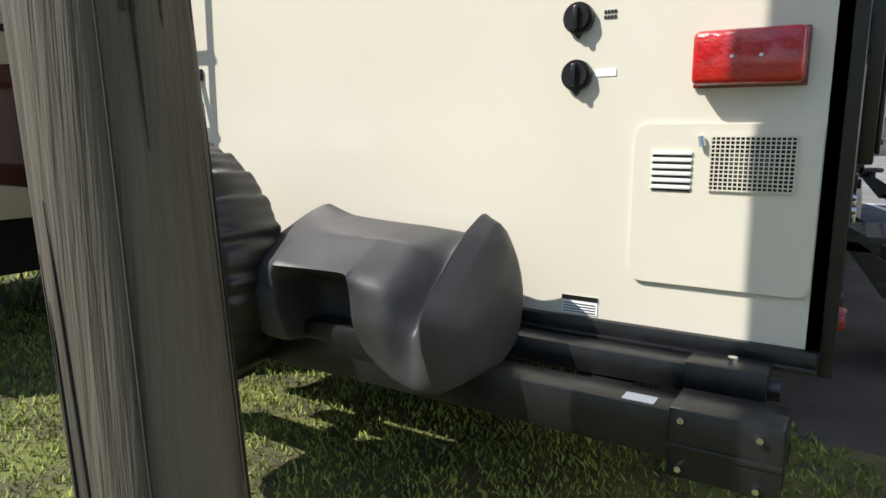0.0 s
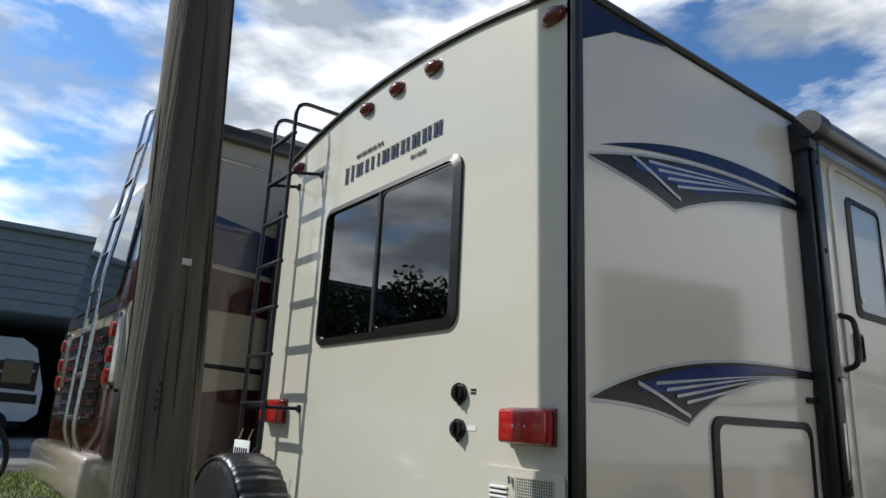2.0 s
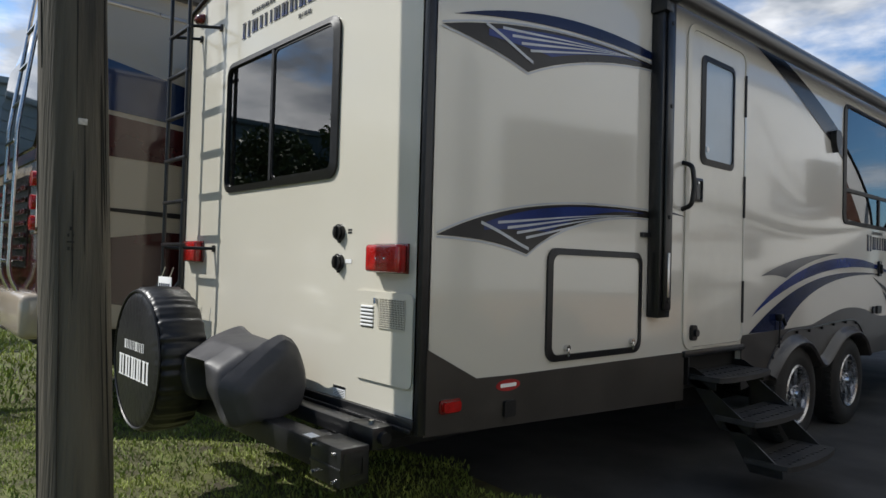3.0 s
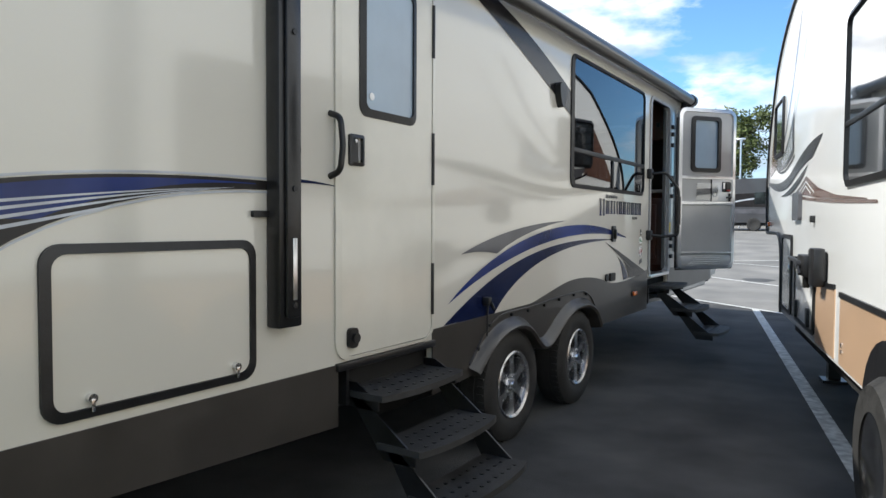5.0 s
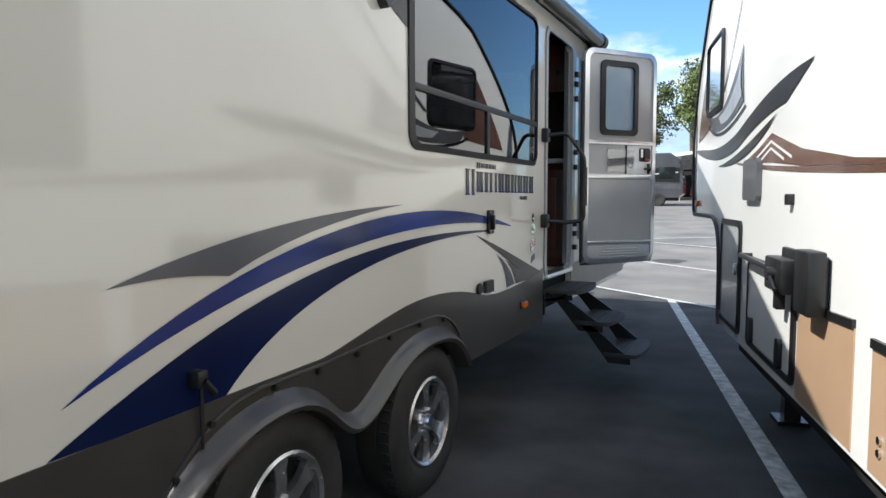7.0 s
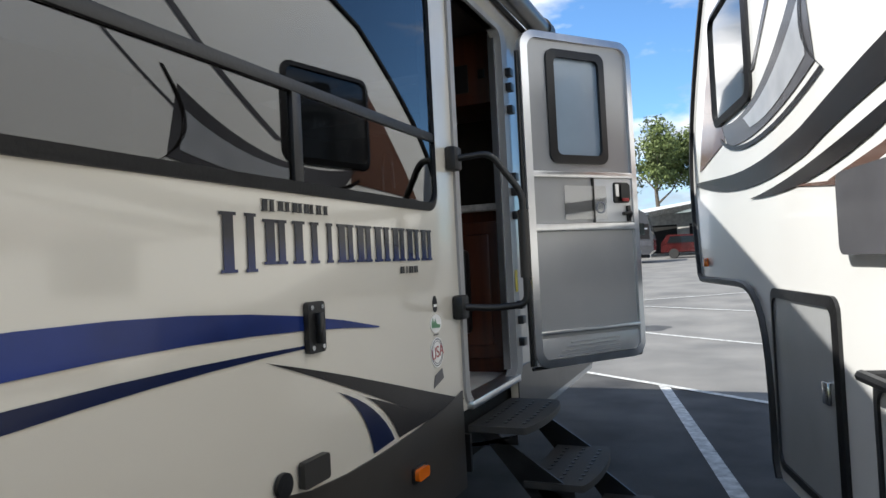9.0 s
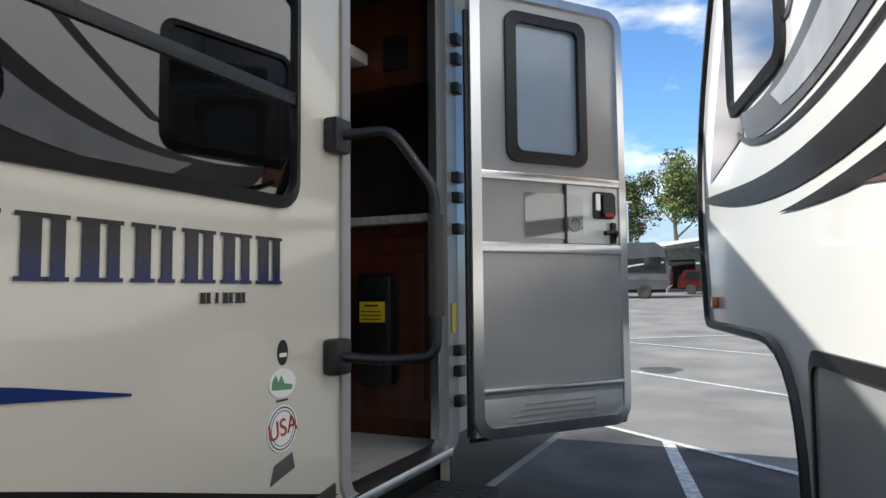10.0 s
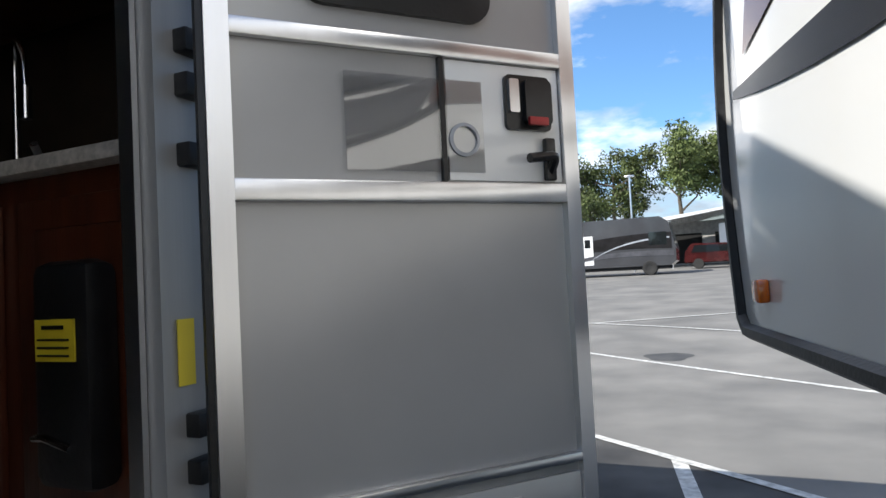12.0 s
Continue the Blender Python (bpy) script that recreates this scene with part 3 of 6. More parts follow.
hatch(0.735, 0.83, 1.515, 1.355)


def skirts():
    s = part("skirt", prism(B(), [(0.02, 0.60), (1.98, 0.52), (1.98, 0.795), (0.55, 0.795), (0.30, 0.80), (0.02, 0.94)], side, 0.0, 0.006), SKIRT, trailer, "dark taupe lower skirt", False)
    low = [(2.72, 0.50), (3.14, 0.53)] + bez((3.14, 0.53), (3.28, 0.66), (3.42, 0.745), (3.64, 0.745), 9)[1:] + bez((3.64, 0.745), (3.88, 0.745), (3.92, 0.545), (4.08, 0.545), 9)[1:] + bez((4.08, 0.545), (4.26, 0.545), (4.38, 0.765), (4.74, 0.765), 9)[1:] + bez((4.74, 0.765), (5.0, 0.765), (5.08, 0.67), (5.15, 0.56), 9)[1:] + [(6.62, 0.56)]
    top = [(6.62, 0.96)] + bez((6.62, 0.945), (6.2, 0.90), (5.6, 0.86), (5.40, 0.925), 6)[1:] + bez((5.40, 0.925), (5.1, 1.0), (4.7, 1.01), (4.45, 0.965), 8)[1:] + bez((4.45, 0.965), (4.2, 0.93), (4.0, 0.88), (3.9, 0.875), 6)[1:] + [(2.72, 0.855)]
    part("skirt", prism(B(), low + top, side, 0.0, 0.006), SKIRT, trailer, "", False)
    part("skirt", prism(B(), [(7.40, 0.66), (LEN - 0.6, 0.66), (LEN - 0.6, 0.93), (7.40, 0.93)], side, 0.0, 0.006), SKIRT, trailer, "", False)
    # near-black backing behind the skirt that paints in the wheel well's shade
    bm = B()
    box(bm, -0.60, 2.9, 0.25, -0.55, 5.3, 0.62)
    part("wheel_well_shade", bm, DEEP, trailer)
    # raised twin-arch fender
    bm = B()
    arch = low[1:-1]
    outer = []
    for i, (u, v) in enumerate(arch):
        a, b = arch[max(0, i - 1)], arch[min(len(arch) - 1, i + 1)]
        t = Vector((b[0] - a[0], b[1] - a[1])).normalized()
        outer.append((u - t.y * 0.075, v + t.x * 0.075))
    rows = []
    for (u, v), (p, q) in zip(arch, outer):
        rows.append([bm.verts.new(c) for c in ((-0.03, u, v - 0.01), (0.058, u, v), (0.070, (u * 3 + p) / 4, (v * 3 + q) / 4), (0.056, (u + p) / 2, (v + q) / 2), (0.026, (u + p * 3) / 4, (v + q * 3) / 4), (0.007, p, q))])
    for a, b in zip(rows, rows[1:]):
        for k in range(5):
            bm.faces.new((a[k], a[k + 1], b[k + 1], b[k]))
    f = part("fender", bm, SKIRT, trailer, "moulded dark grey twin-wheel fender skirt")
    # upper lip of the fender panel and its row of screws
    lip = bez((3.10, 0.60), (3.26, 0.74), (3.32, 0.845), (3.55, 0.853), 6) + bez((3.9, 0.855), (4.2, 0.87), (4.4, 0.885), (4.72, 0.888), 6) + bez((4.85, 0.885), (5.05, 0.86), (5.12, 0.76), (5.22, 0.60), 6)
    bm = B()
    tube(bm, [(0.010, u, v) for u, v in lip], 0.007, 6)
    part("lip", bm, SKIRT, f)
    for u, v in ((3.19, 0.68), (3.33, 0.80), (3.62, 0.835), (3.86, 0.835), (4.12, 0.845), (4.38, 0.862), (4.66, 0.87), (4.92, 0.855), (5.10, 0.73)):
        bm = B()
        tube(bm, [(0.004, u, v), (0.022, u, v)], 0.011, 8)
        part("screw", bm, BLACK, f)


skirts()


def wheel(y, mother):
    e = new("wheel")
    e.parent = mother
    e.matrix_basis = pose(-0.10, y, 0.37)
    bm = B()
    lathe(bm, [(0.215, -0.10), (0.27, -0.118), (0.335, -0.112), (0.364, -0.088), (0.372, -0.05), (0.367, -0.02), (0.372, -0.018), (0.372, 0.018), (0.367, 0.02), (0.372, 0.05), (0.364, 0.088), (0.335, 0.112), (0.27, 0.12), (0.222, 0.105), (0.205, 0.085), (0.205, -0.1)], 48)
    for k in range(48):
        a = 2 * math.pi * k / 48
        for h in (0.062,):
            c = Vector((h, 0.370 * math.cos(a), 0.370 * math.sin(a)))
            box(bm, c.x - .022, c.y - .005, c.z - .005, c.x + .022, c.y + .005, c.z + .005)
    part("tyre", bm, RUBBER, e, "black trailer tyre")
    bm = B()
    lathe(bm, [(0.222, 0.108), (0.212, 0.116), (0.198, 0.104), (0.19, 0.05), (0.19, -0.06)], 48)
    for k in range(6):
        a = 2 * math.pi * (k + 0.5) / 6
        ca, sa = math.cos(a), math.sin(a)
        pts = []
        for r, w, h in ((0.05, 0.034, 0.082), (0.10, 0.027, 0.092), (0.15, 0.029, 0.088), (0.2, 0.046, 0.088)):
            pts.append([bm.verts.new((h, r * ca - s * w * sa, r * sa + s * w * ca)) for s in (-1, 1)] + [bm.verts.new((h - 0.03, r * ca - s * w * sa, r * sa + s * w * ca)) for s in (1, -1)])
        for p, q in zip(pts, pts[1:]):
            for i in range(4):
                bm.faces.new((p[i], p[(i + 1) % 4], q[(i + 1) % 4], q[i]))
    part("rim", bm, RIM, e, "six-spoke machined alloy rim")
    bm = B()
    lathe(bm, [(0.0005, 0.118), (0.03, 0.116), (0.036, 0.10), (0.04, 0.08), (0.068, 0.078), (0.07, 0.04)], 24)
    part("hub_cap", bm, CHROME, e)
    for k in range(6):
        a = 2 * math.pi * k / 6
        bm = B()
        tube(bm, [(0.07, 0.056 * math.cos(a), 0.056 * math.sin(a)), (0.1, 0.056 * math.cos(a), 0.056 * math.sin(a))], 0.010, 6)
        part("lug_nut", bm, CHROME, e)
    # drum coloured near-black for the shade between the spokes
    bm = B()
    lathe(bm, [(0.19, 0.035), (0.13, 0.03), (0.12, 0.055), (0.0005, 0.055)], 30)
    part("brake_drum", bm, DEEP, e)
    return e


wheel(3.67, trailer)
wheel(4.77, trailer)


def far_wheels():
    for y in (3.67, 4.77):
        bm = B()
        lathe(bm, [(0.2, 0.1), (0.33, 0.1), (0.35, 0.05), (0.35, -0.05), (0.33, -0.1), (0.2, -0.1)], 32)
        bmesh.ops.translate(bm, vec=(RW + 0.2, y, 0.35), verts=bm.verts)
        part("tyre", bm, RUBBER, trailer)


far_wheels()


def chassis():
    for x in (-0.42, RW + 0.42):
        bm = B()
        box(bm, x - 0.04, 0.1, 0.45, x + 0.04, LEN + 0.9, 0.655)
        part("frame_rail", bm, BLACKG, trailer, "black steel frame rail")
    for y in (3.67, 4.77):
        bm = B()
        tube(bm, [(-0.19, y, 0.33), (RW + 0.2, y, 0.33)], 0.04, 8)
        part("axle", bm, BLACKG, trailer)
    # belly pan in near-black, so the underside's shade is painted in
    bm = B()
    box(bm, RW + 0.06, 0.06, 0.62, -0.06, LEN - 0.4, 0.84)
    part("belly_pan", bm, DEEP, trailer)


chassis()


# decals of the side wall
def decals():
    D = 0.004

    def dec(mtl, top, bot, label=""):
        part("decal", sliver(B(), top, bot, side, D), mtl, trailer, label, False)
    for o, tip in ((0.0, 0.0), (0.83, -0.02)):
        y0 = 1.38 + o
        topc = bez((0.06, y0), (0.45, y0 + 0.17), (0.95, y0 + 0.21), (1.6, y0 + 0.20), 18)
        low = bez((0.06, y0), (0.35, y0 + 0.0), (0.48, y0 - 0.03), (0.59, y0 - 0.06), 9)[:-1] + bez((0.59, y0 - 0.06), (0.8, y0 + 0.09), (1.2, y0 + 0.17), (1.6, y0 + 0.165), 9)
        if o == 0:
            dec(DKV, topc, low, "blue-grey swoosh decal with pale streaks")
        else:
            topc = bez((0.06, y0), (0.45, y0 + 0.12), (0.95, y0 + 0.19), (1.6, y0 + 0.17), 18)
            low = bez((0.06, y0), (0.30, y0 - 0.02), (0.46, y0 - 0.05), (0.57, y0 - 0.085), 9)[:-1] + bez((0.57, y0 - 0.085), (0.8, y0 + 0.02), (1.2, y0 + 0.12), (1.6, y0 + 0.145), 9)
            dec(DKV, topc, low, "blue-grey swoosh decal with pale streaks")
            t2 = bez((0.12, y0 + 0.055), (0.5, y0 + 0.20), (1.0, y0 + 0.28), (1.6, y0 + 0.235), 14)
            b2 = bez((0.12, y0 + 0.055), (0.5, y0 + 0.15), (1.0, y0 + 0.205), (1.6, y0 + 0.195), 14)
            dec(NAVY, t2, b2, "navy swoosh decal")
        # inner blue field and silver streaks
        part("decal", sliver(B(), [((a[0] * .9 + .08), a[1] - .012) for a in topc[3:]], [((a[0] * .86 + b[0] * .04 + .08), a[1] * .45 + b[1] * .55 + .004) for a, b in zip(topc[3:], low[3:])], side, D + 0.002), BLUE, trailer, "", False)
        for line, o2 in ((low, -0.004), (topc, 0.012)):
            part("decal", sliver(B(), [(u, v + o2) for u, v in line], [(u, v + o2 - 0.008) for u, v in line], side, D), SILV, trailer, "", False)
        for k in range(4):
            s = 0.40 + 0.06 * k
            a = bez((s, y0 + 0.075 - 0.019 * k), (s + 0.27, y0 + 0.10 - .011 * k), (s + 0.55, y0 + 0.142 - .003 * k), (1.42 - 0.03 * k, y0 + 0.168 - 0.003 * k), 8)
            part("decal", sliver(B(), a, [(u, v - 0.012 * (1 - i / 8.5)) for i, (u, v) in enumerate(a)], side, D + 0.004), SILV, trailer, "", False)
        a = bez((0.30, y0 + 0.07), (0.42, y0 + 0.04), (0.50, y0 + 0.0), (0.60, y0 - 0.03), 6)
        part("decal", sliver(B(), a, [(u, v - 0.014) for u, v in a], side, D + 0.004), SILV, trailer, "", False)
    a = bez((1.60, 1.60), (1.8, 1.60), (1.9, 1.59), (2.0, 1.575), 4)
    part("decal", sliver(B(), a, [(u, v - 0.02 * (1 - i / 4)) for i, (u, v) in enumerate(a)], side, D), NAVY, trailer, "", False)
    # large swooshes over the wheels
    dec(GREYV, bez((3.0, 1.243), (3.4, 1.36), (3.9, 1.43), (4.53, 1.445), 14), bez((3.0, 1.243), (3.2, 1.262), (3.3, 1.25), (3.43, 1.234), 7)[:-1] + bez((3.43, 1.234), (3.7, 1.34), (4.1, 1.41), (4.53, 1.445), 7), "grey swoosh decal")
    dec(BLUE, bez((2.87, 0.972), (3.35, 1.27), (4.5, 1.59), (5.94, 1.30), 20), bez((2.87, 0.972), (3.42, 1.19), (4.45, 1.45), (5.94, 1.295), 20), "bright blue swoosh decal")
    dec(NAVY, bez((2.83, 0.86), (3.4, 1.13), (4.0, 1.34), (5.55, 1.288), 20), bez((3.40, 0.864), (3.66, 1.09), (4.25, 1.29), (5.55, 1.28), 20), "navy swoosh decal")
    dec(DKV, bez((5.36, 1.267), (5.8, 1.165), (6.2, 1.04), (6.64, 0.925), 10), bez((5.36, 1.267), (5.75, 1.14), (6.1, 1.0), (6.32, 0.913), 10), "dark swoosh decal")
    dec(NAVY, bez((5.67, 1.137), (5.83, 1.085), (5.95, 1.01), (6.01, 0.915), 8), bez((5.67, 1.137), (5.76, 1.10), (5.84, 1.03), (5.87, 0.905), 8))
    dec(DKV, bez((5.83, 1.09), (6.0, 1.04), (6.18, 0.97), (6.31, 0.917), 8), bez((5.83, 1.09), (5.94, 1.045), (6.0, 0.98), (6.045, 0.912), 8))
    # roofline accent behind the rear door and dark corner accents
    dec(DKV, bez((3.15, 2.83), (3.6, 2.76), (4.1, 2.62), (4.575, 2.42), 10), bez((2.72, 2.83), (3.4, 2.68), (4.0, 2.46), (4.575, 2.24), 10), "dark grey accent decal")
    dec(NAVY, [(0.03, ZE - .01), (0.25, ZE - .01), (0.55, ZE - .01)], [(0.03, ZE - .19), (0.22, ZE - .08), (0.55, ZE - .011)])
    # maker's name as plain blocks
    letters("name_decal", 5.21, 1.51, 6.38, 1.625, [1.5, 0.9, 1.4, 0.5, 0.9, 0.9, 1.1, 0.9, 1.0, 0.9], side, D, NAMEV, trailer, 1.25, label="navy maker's name as plain blocks")
    letters("name_decal", 5.37, 1.648, 5.67, 1.674, [1, 1, .8, .8, 1.2], side, D, BLACK, trailer, 1.2, label="")
    letters("name_decal", 6.11, 1.466, 6.25, 1.49, [.7, .4, .7, .7], side, D, BLACK, trailer, label="")
    letters("name_decal", -1.67, 2.53, -0.78, 2.60, [1.5, 0.9, 1.4, 0.5, 0.9, 0.9, 1.1, 0.9, 1.0, 0.9], rear, D, NAMEV, trailer, 1.3, label="navy maker's name as plain blocks")
    letters("name_decal", -1.55, 2.635, -1.28, 2.657, [1, 1, .8, .8, 1.2], rear, D, BLACK, trailer, label="")
    letters("name_decal", -1.02, 2.475, -0.90, 2.495, [.7, .4, .7, .7], rear, D, BLACK, trailer, label="")


decals()


def side_fittings():
    # awning leg beside the rear door
    bm = B()
    box(bm, 0.0, 1.575, 1.01, 0.075, 1.695, 2.74, 0.01)
    box(bm, 0.075, 1.60, 1.05, 0.094, 1.672, 2.72, 0.008)
    a = part("awning_arm", bm, BLACKG, trailer, "tall black folded awning arm")
    bm = B()
    box(bm, 0.094, 1.625, 1.12, 0.098, 1.647, 1.36, 0.002)
    part("slot", bm, ALU, a)
    for v in (1.10, 1.55, 2.15, 2.6):
        bm = B()
        tube(bm, [(0.09, 1.636, v), (0.10, 1.636, v)], 0.012, 8)
        part("rivet", bm, BLACK, a)
    bm = B()
    tube(bm, [(0.10, 1.58, 2.775), (0.10, 7.95, 2.86)], 0.058, 20)
    r = part("awning_roll", bm, SKIRT, trailer, "rolled grey fabric awning")
    for y, z in ((1.60, 2.775), (7.93, 2.86)):
        bm = B()
        tube(bm, [(0.10, y - .05, z), (0.10, y + .05, z)], 0.068, 20)
        box(bm, 0.0, y - .04, z - .12, 0.10, y + .04, z + .03, 0.01)
        part("end_cap", bm, BLACK, r)
    bm = B()
    box(bm, 0.0, 7.86, 1.1, 0.07, 8.0, 2.8, 0.01)
    part("awning_arm", bm, BLACKG, trailer)
    # loudspeaker by the side window
    bm = B()
    prism(bm, bez((4.285, 2.42), (4.30, 2.455), (4.39, 2.455), (4.405, 2.42), 6) + bez((4.405, 2.40), (4.405, 2.33), (4.37, 2.28), (4.345, 2.265), 6) + bez((4.335, 2.27), (4.31, 2.29), (4.285, 2.34), (4.285, 2.40), 6), side, 0.0, 0.045)
    part("porch_light", bm, BLACK, trailer, "black shield-shaped porch lamp")
    # grab rail at the front door
    for v in (1.93, 1.31):
        bm = B()
        box(bm, 0.0, 6.56, v - .05, 0.05, 6.64, v + .05, 0.012)
        part("rail_bracket", bm, BLACK, trailer)
    bm = B()
    tube(bm, arc_pts([(0.045, 6.60, 1.93), (0.17, 6.65, 1.945), (0.285, 6.695, 1.77), (0.285, 6.695, 1.31), (0.15, 6.65, 1.30), (0.045, 6.60, 1.31)], 0.045), 0.015, 10)
    g = part("grab_rail", bm, BLACK, trailer, "black folding grab rail")
    bm = B()
    tube(bm, [(0.285, 6.695, 1.42), (0.285, 6.695, 1.70)], 0.023, 12)
    part("foam_grip", bm, FENDER, g)
    # latch strike plate and its hook
    bm = B()
    prism(bm, rr(5.525, 1.265, 5.605, 1.405, 0.012), side, 0.004, 0.02)
    s = part("door_catch", bm, BLACK, trailer, "black door holdback catch")
    for u, v in ((5.54, 1.28), (5.59, 1.28), (5.54, 1.39), (5.59, 1.39)):
        bm = B()
        tube(bm, [(0.02, u, v), (0.024, u, v)], 0.007, 8)
        part("screw", bm, CHROME, s)
    bm = B()
    box(bm, 0.02, 5.555, 1.29, 0.04, 5.575, 1.375, 0.004)
    part("hook", bm, BLACKG, s)
    # door catch of the rear door, with its strap
    bm = B()
    box(bm, 0.004, 3.25, 0.93, 0.05, 3.29, 0.98, 0.006)
    tube(bm, [(0.05, 3.27, 0.95), (0.05, 3.31, 0.905)], 0.012, 8)
    tube(bm, [(0.02, 3.29, 0.93), (0.018, 3.29, 0.74)], 0.006, 6)
    part("door_catch", bm, BLACK, trailer)
    # outlets by the front step
    bm = B()
    disc(bm, (5.40, 0.955), 0.032, side, 0.006, 0.018)
    part("cable_port", bm, BLACK, trailer)
    bm = B()
    prism(bm, rr(5.47, 0.92, 5.59, 0.99, 0.01), side, 0.006, 0.026)
    part("outlet_box", bm, FENDER, trailer)
    for u, v, mm in ((6.17, 0.755, AMBER), (0.15, 0.705, RED)):
        bm = B()
        prism(bm, rr(u - .055, v - .028, u + .055, v + .028, 0.012), side, 0.006, 0.014)
        l = part("marker_lamp", bm, BLACK if mm is AMBER else DRED, trailer)
        bm = B()
        prism(bm, rr(u - .045, v - .02, u + .045, v + .02, 0.012), side, 0.014, 0.03)
        part("lens", bm, mm, l)
    bm = B()
    pts = [(0.49 + 0.075 * math.cos(2 * math.pi * k / 20), 0.755 + 0.025 * math.sin(2 * math.pi * k / 20)) for k in range(20)]
    prism(bm, pts, side, 0.006, 0.0085)
    o = part("badge", bm, REDV, trailer, "oval red maker's badge")
    bm = B()
    prism(bm, rr(0.44, 0.747, 0.54, 0.763, 0.004), side, 0.0085, 0.0095)
    part("bar", bm, WHITEP, o)
    bm = B()
    prism(bm, rr(0.46, 0.62, 0.53, 0.69, 0.01), side, 0.006, 0.02)
    part("cable_box", bm, BLACK, trailer)
    bm = B()
    prism(bm, rr(1.50, 1.44, 1.59, 1.465, 0.006), side, 0.002, 0.02)
    part("hatch_holdback", bm, BLACK, trailer)
    # stickers beside the front door
    bm = B()
    disc(bm, (6.39, 1.152), 0.058, side, 0.001, 0.003, 28)
    s = part("sticker", bm, WHITEP, trailer, "round white sticker reading USA")
    circ = [(math.cos(2 * math.pi * k / 28), math.sin(2 * math.pi * k / 28)) for k in range(28)]
    for r0, r1 in ((0.053, 0.050), (0.044, 0.042)):
        bm = B()
        ring(bm, [(6.39 + r0 * a, 1.152 + r0 * b) for a, b in circ], [(6.39 + r1 * a, 1.152 + r1 * b) for a, b in circ], side, 0.003, 0.0036)
        part("border", bm, NAVY, s)
    text("sticker_text", "USA", 0.062, Matrix.Translation((0.0042, 6.39, 1.152)) @ pose(0, 0, 0, 90, 0, 90) @ pose(0, 0, 0, 0, 0, 8), REDV, s)
    bm = B()
    prism(bm, [(6.39 + 0.052 * math.cos(2 * math.pi * k / 24), 1.263 + 0.036 * math.sin(2 * math.pi * k / 24)) for k in range(24)], side, 0.001, 0.003)
    s = part("sticker", bm, WHITEP, trailer, "oval green and white sticker")
    bm = B()
    prism(bm, [(6.347, 1.25), (6.425, 1.244), (6.428, 1.256), (6.395, 1.262), (6.383, 1.283), (6.372, 1.266), (6.362, 1.286), (6.349, 1.27)], side, 0.003, 0.004)
    part("trees_motif", bm, GREEN, s)
    bm = B()
    prism(bm, rr(6.366, 1.218, 6.412, 1.223, 0.002), side, 0.001, 0.002)
    part("sticker", bm, BLACK, trailer)
    bm = B()
    prism(bm, [(6.39 + 0.02 * math.cos(2 * math.pi * k / 20), 1.339 + 0.032 * math.sin(2 * math.pi * k / 20)) for k in range(20)], side, 0.001, 0.003)
    s = part("sticker", bm, BLACK, trailer, "small dark oval sticker")
    bm = B()
    prism(bm, rr(6.376, 1.328, 6.404, 1.338, 0.003), side, 0.003, 0.004)
    part("bar", bm, WHITEP, s)
    bm = B()
    prism(bm, [(6.345, 1.02), (6.44, 1.045), (6.43, 1.085), (6.36, 1.066)], side, 0.001, 0.003)
    part("sticker", bm, GREYV, trailer, "grey trapezoid sticker")


side_fittings()


def tail_light(u0, u1, v0=1.222, v1=1.343):
    bm = B()
    box(bm, u0, -0.012, v0, u1, 0.0, v1, 0.004)
    t = part("tail_light", bm, DRED, trailer, "rectangular red tail light")
    bm = B()
    box(bm, u0 + .004, -0.062, v0 + .004, u1 - .004, -0.010, v1 - .004, 0.014, 3)
    part("lens", bm, RED, t)
    for u in (u0 + .085, u1 - .085):
        part("screw", disc(B(), (u, (v0 + v1) / 2), 0.004, rear, 0.061, 0.065, 8), CHROME, t)


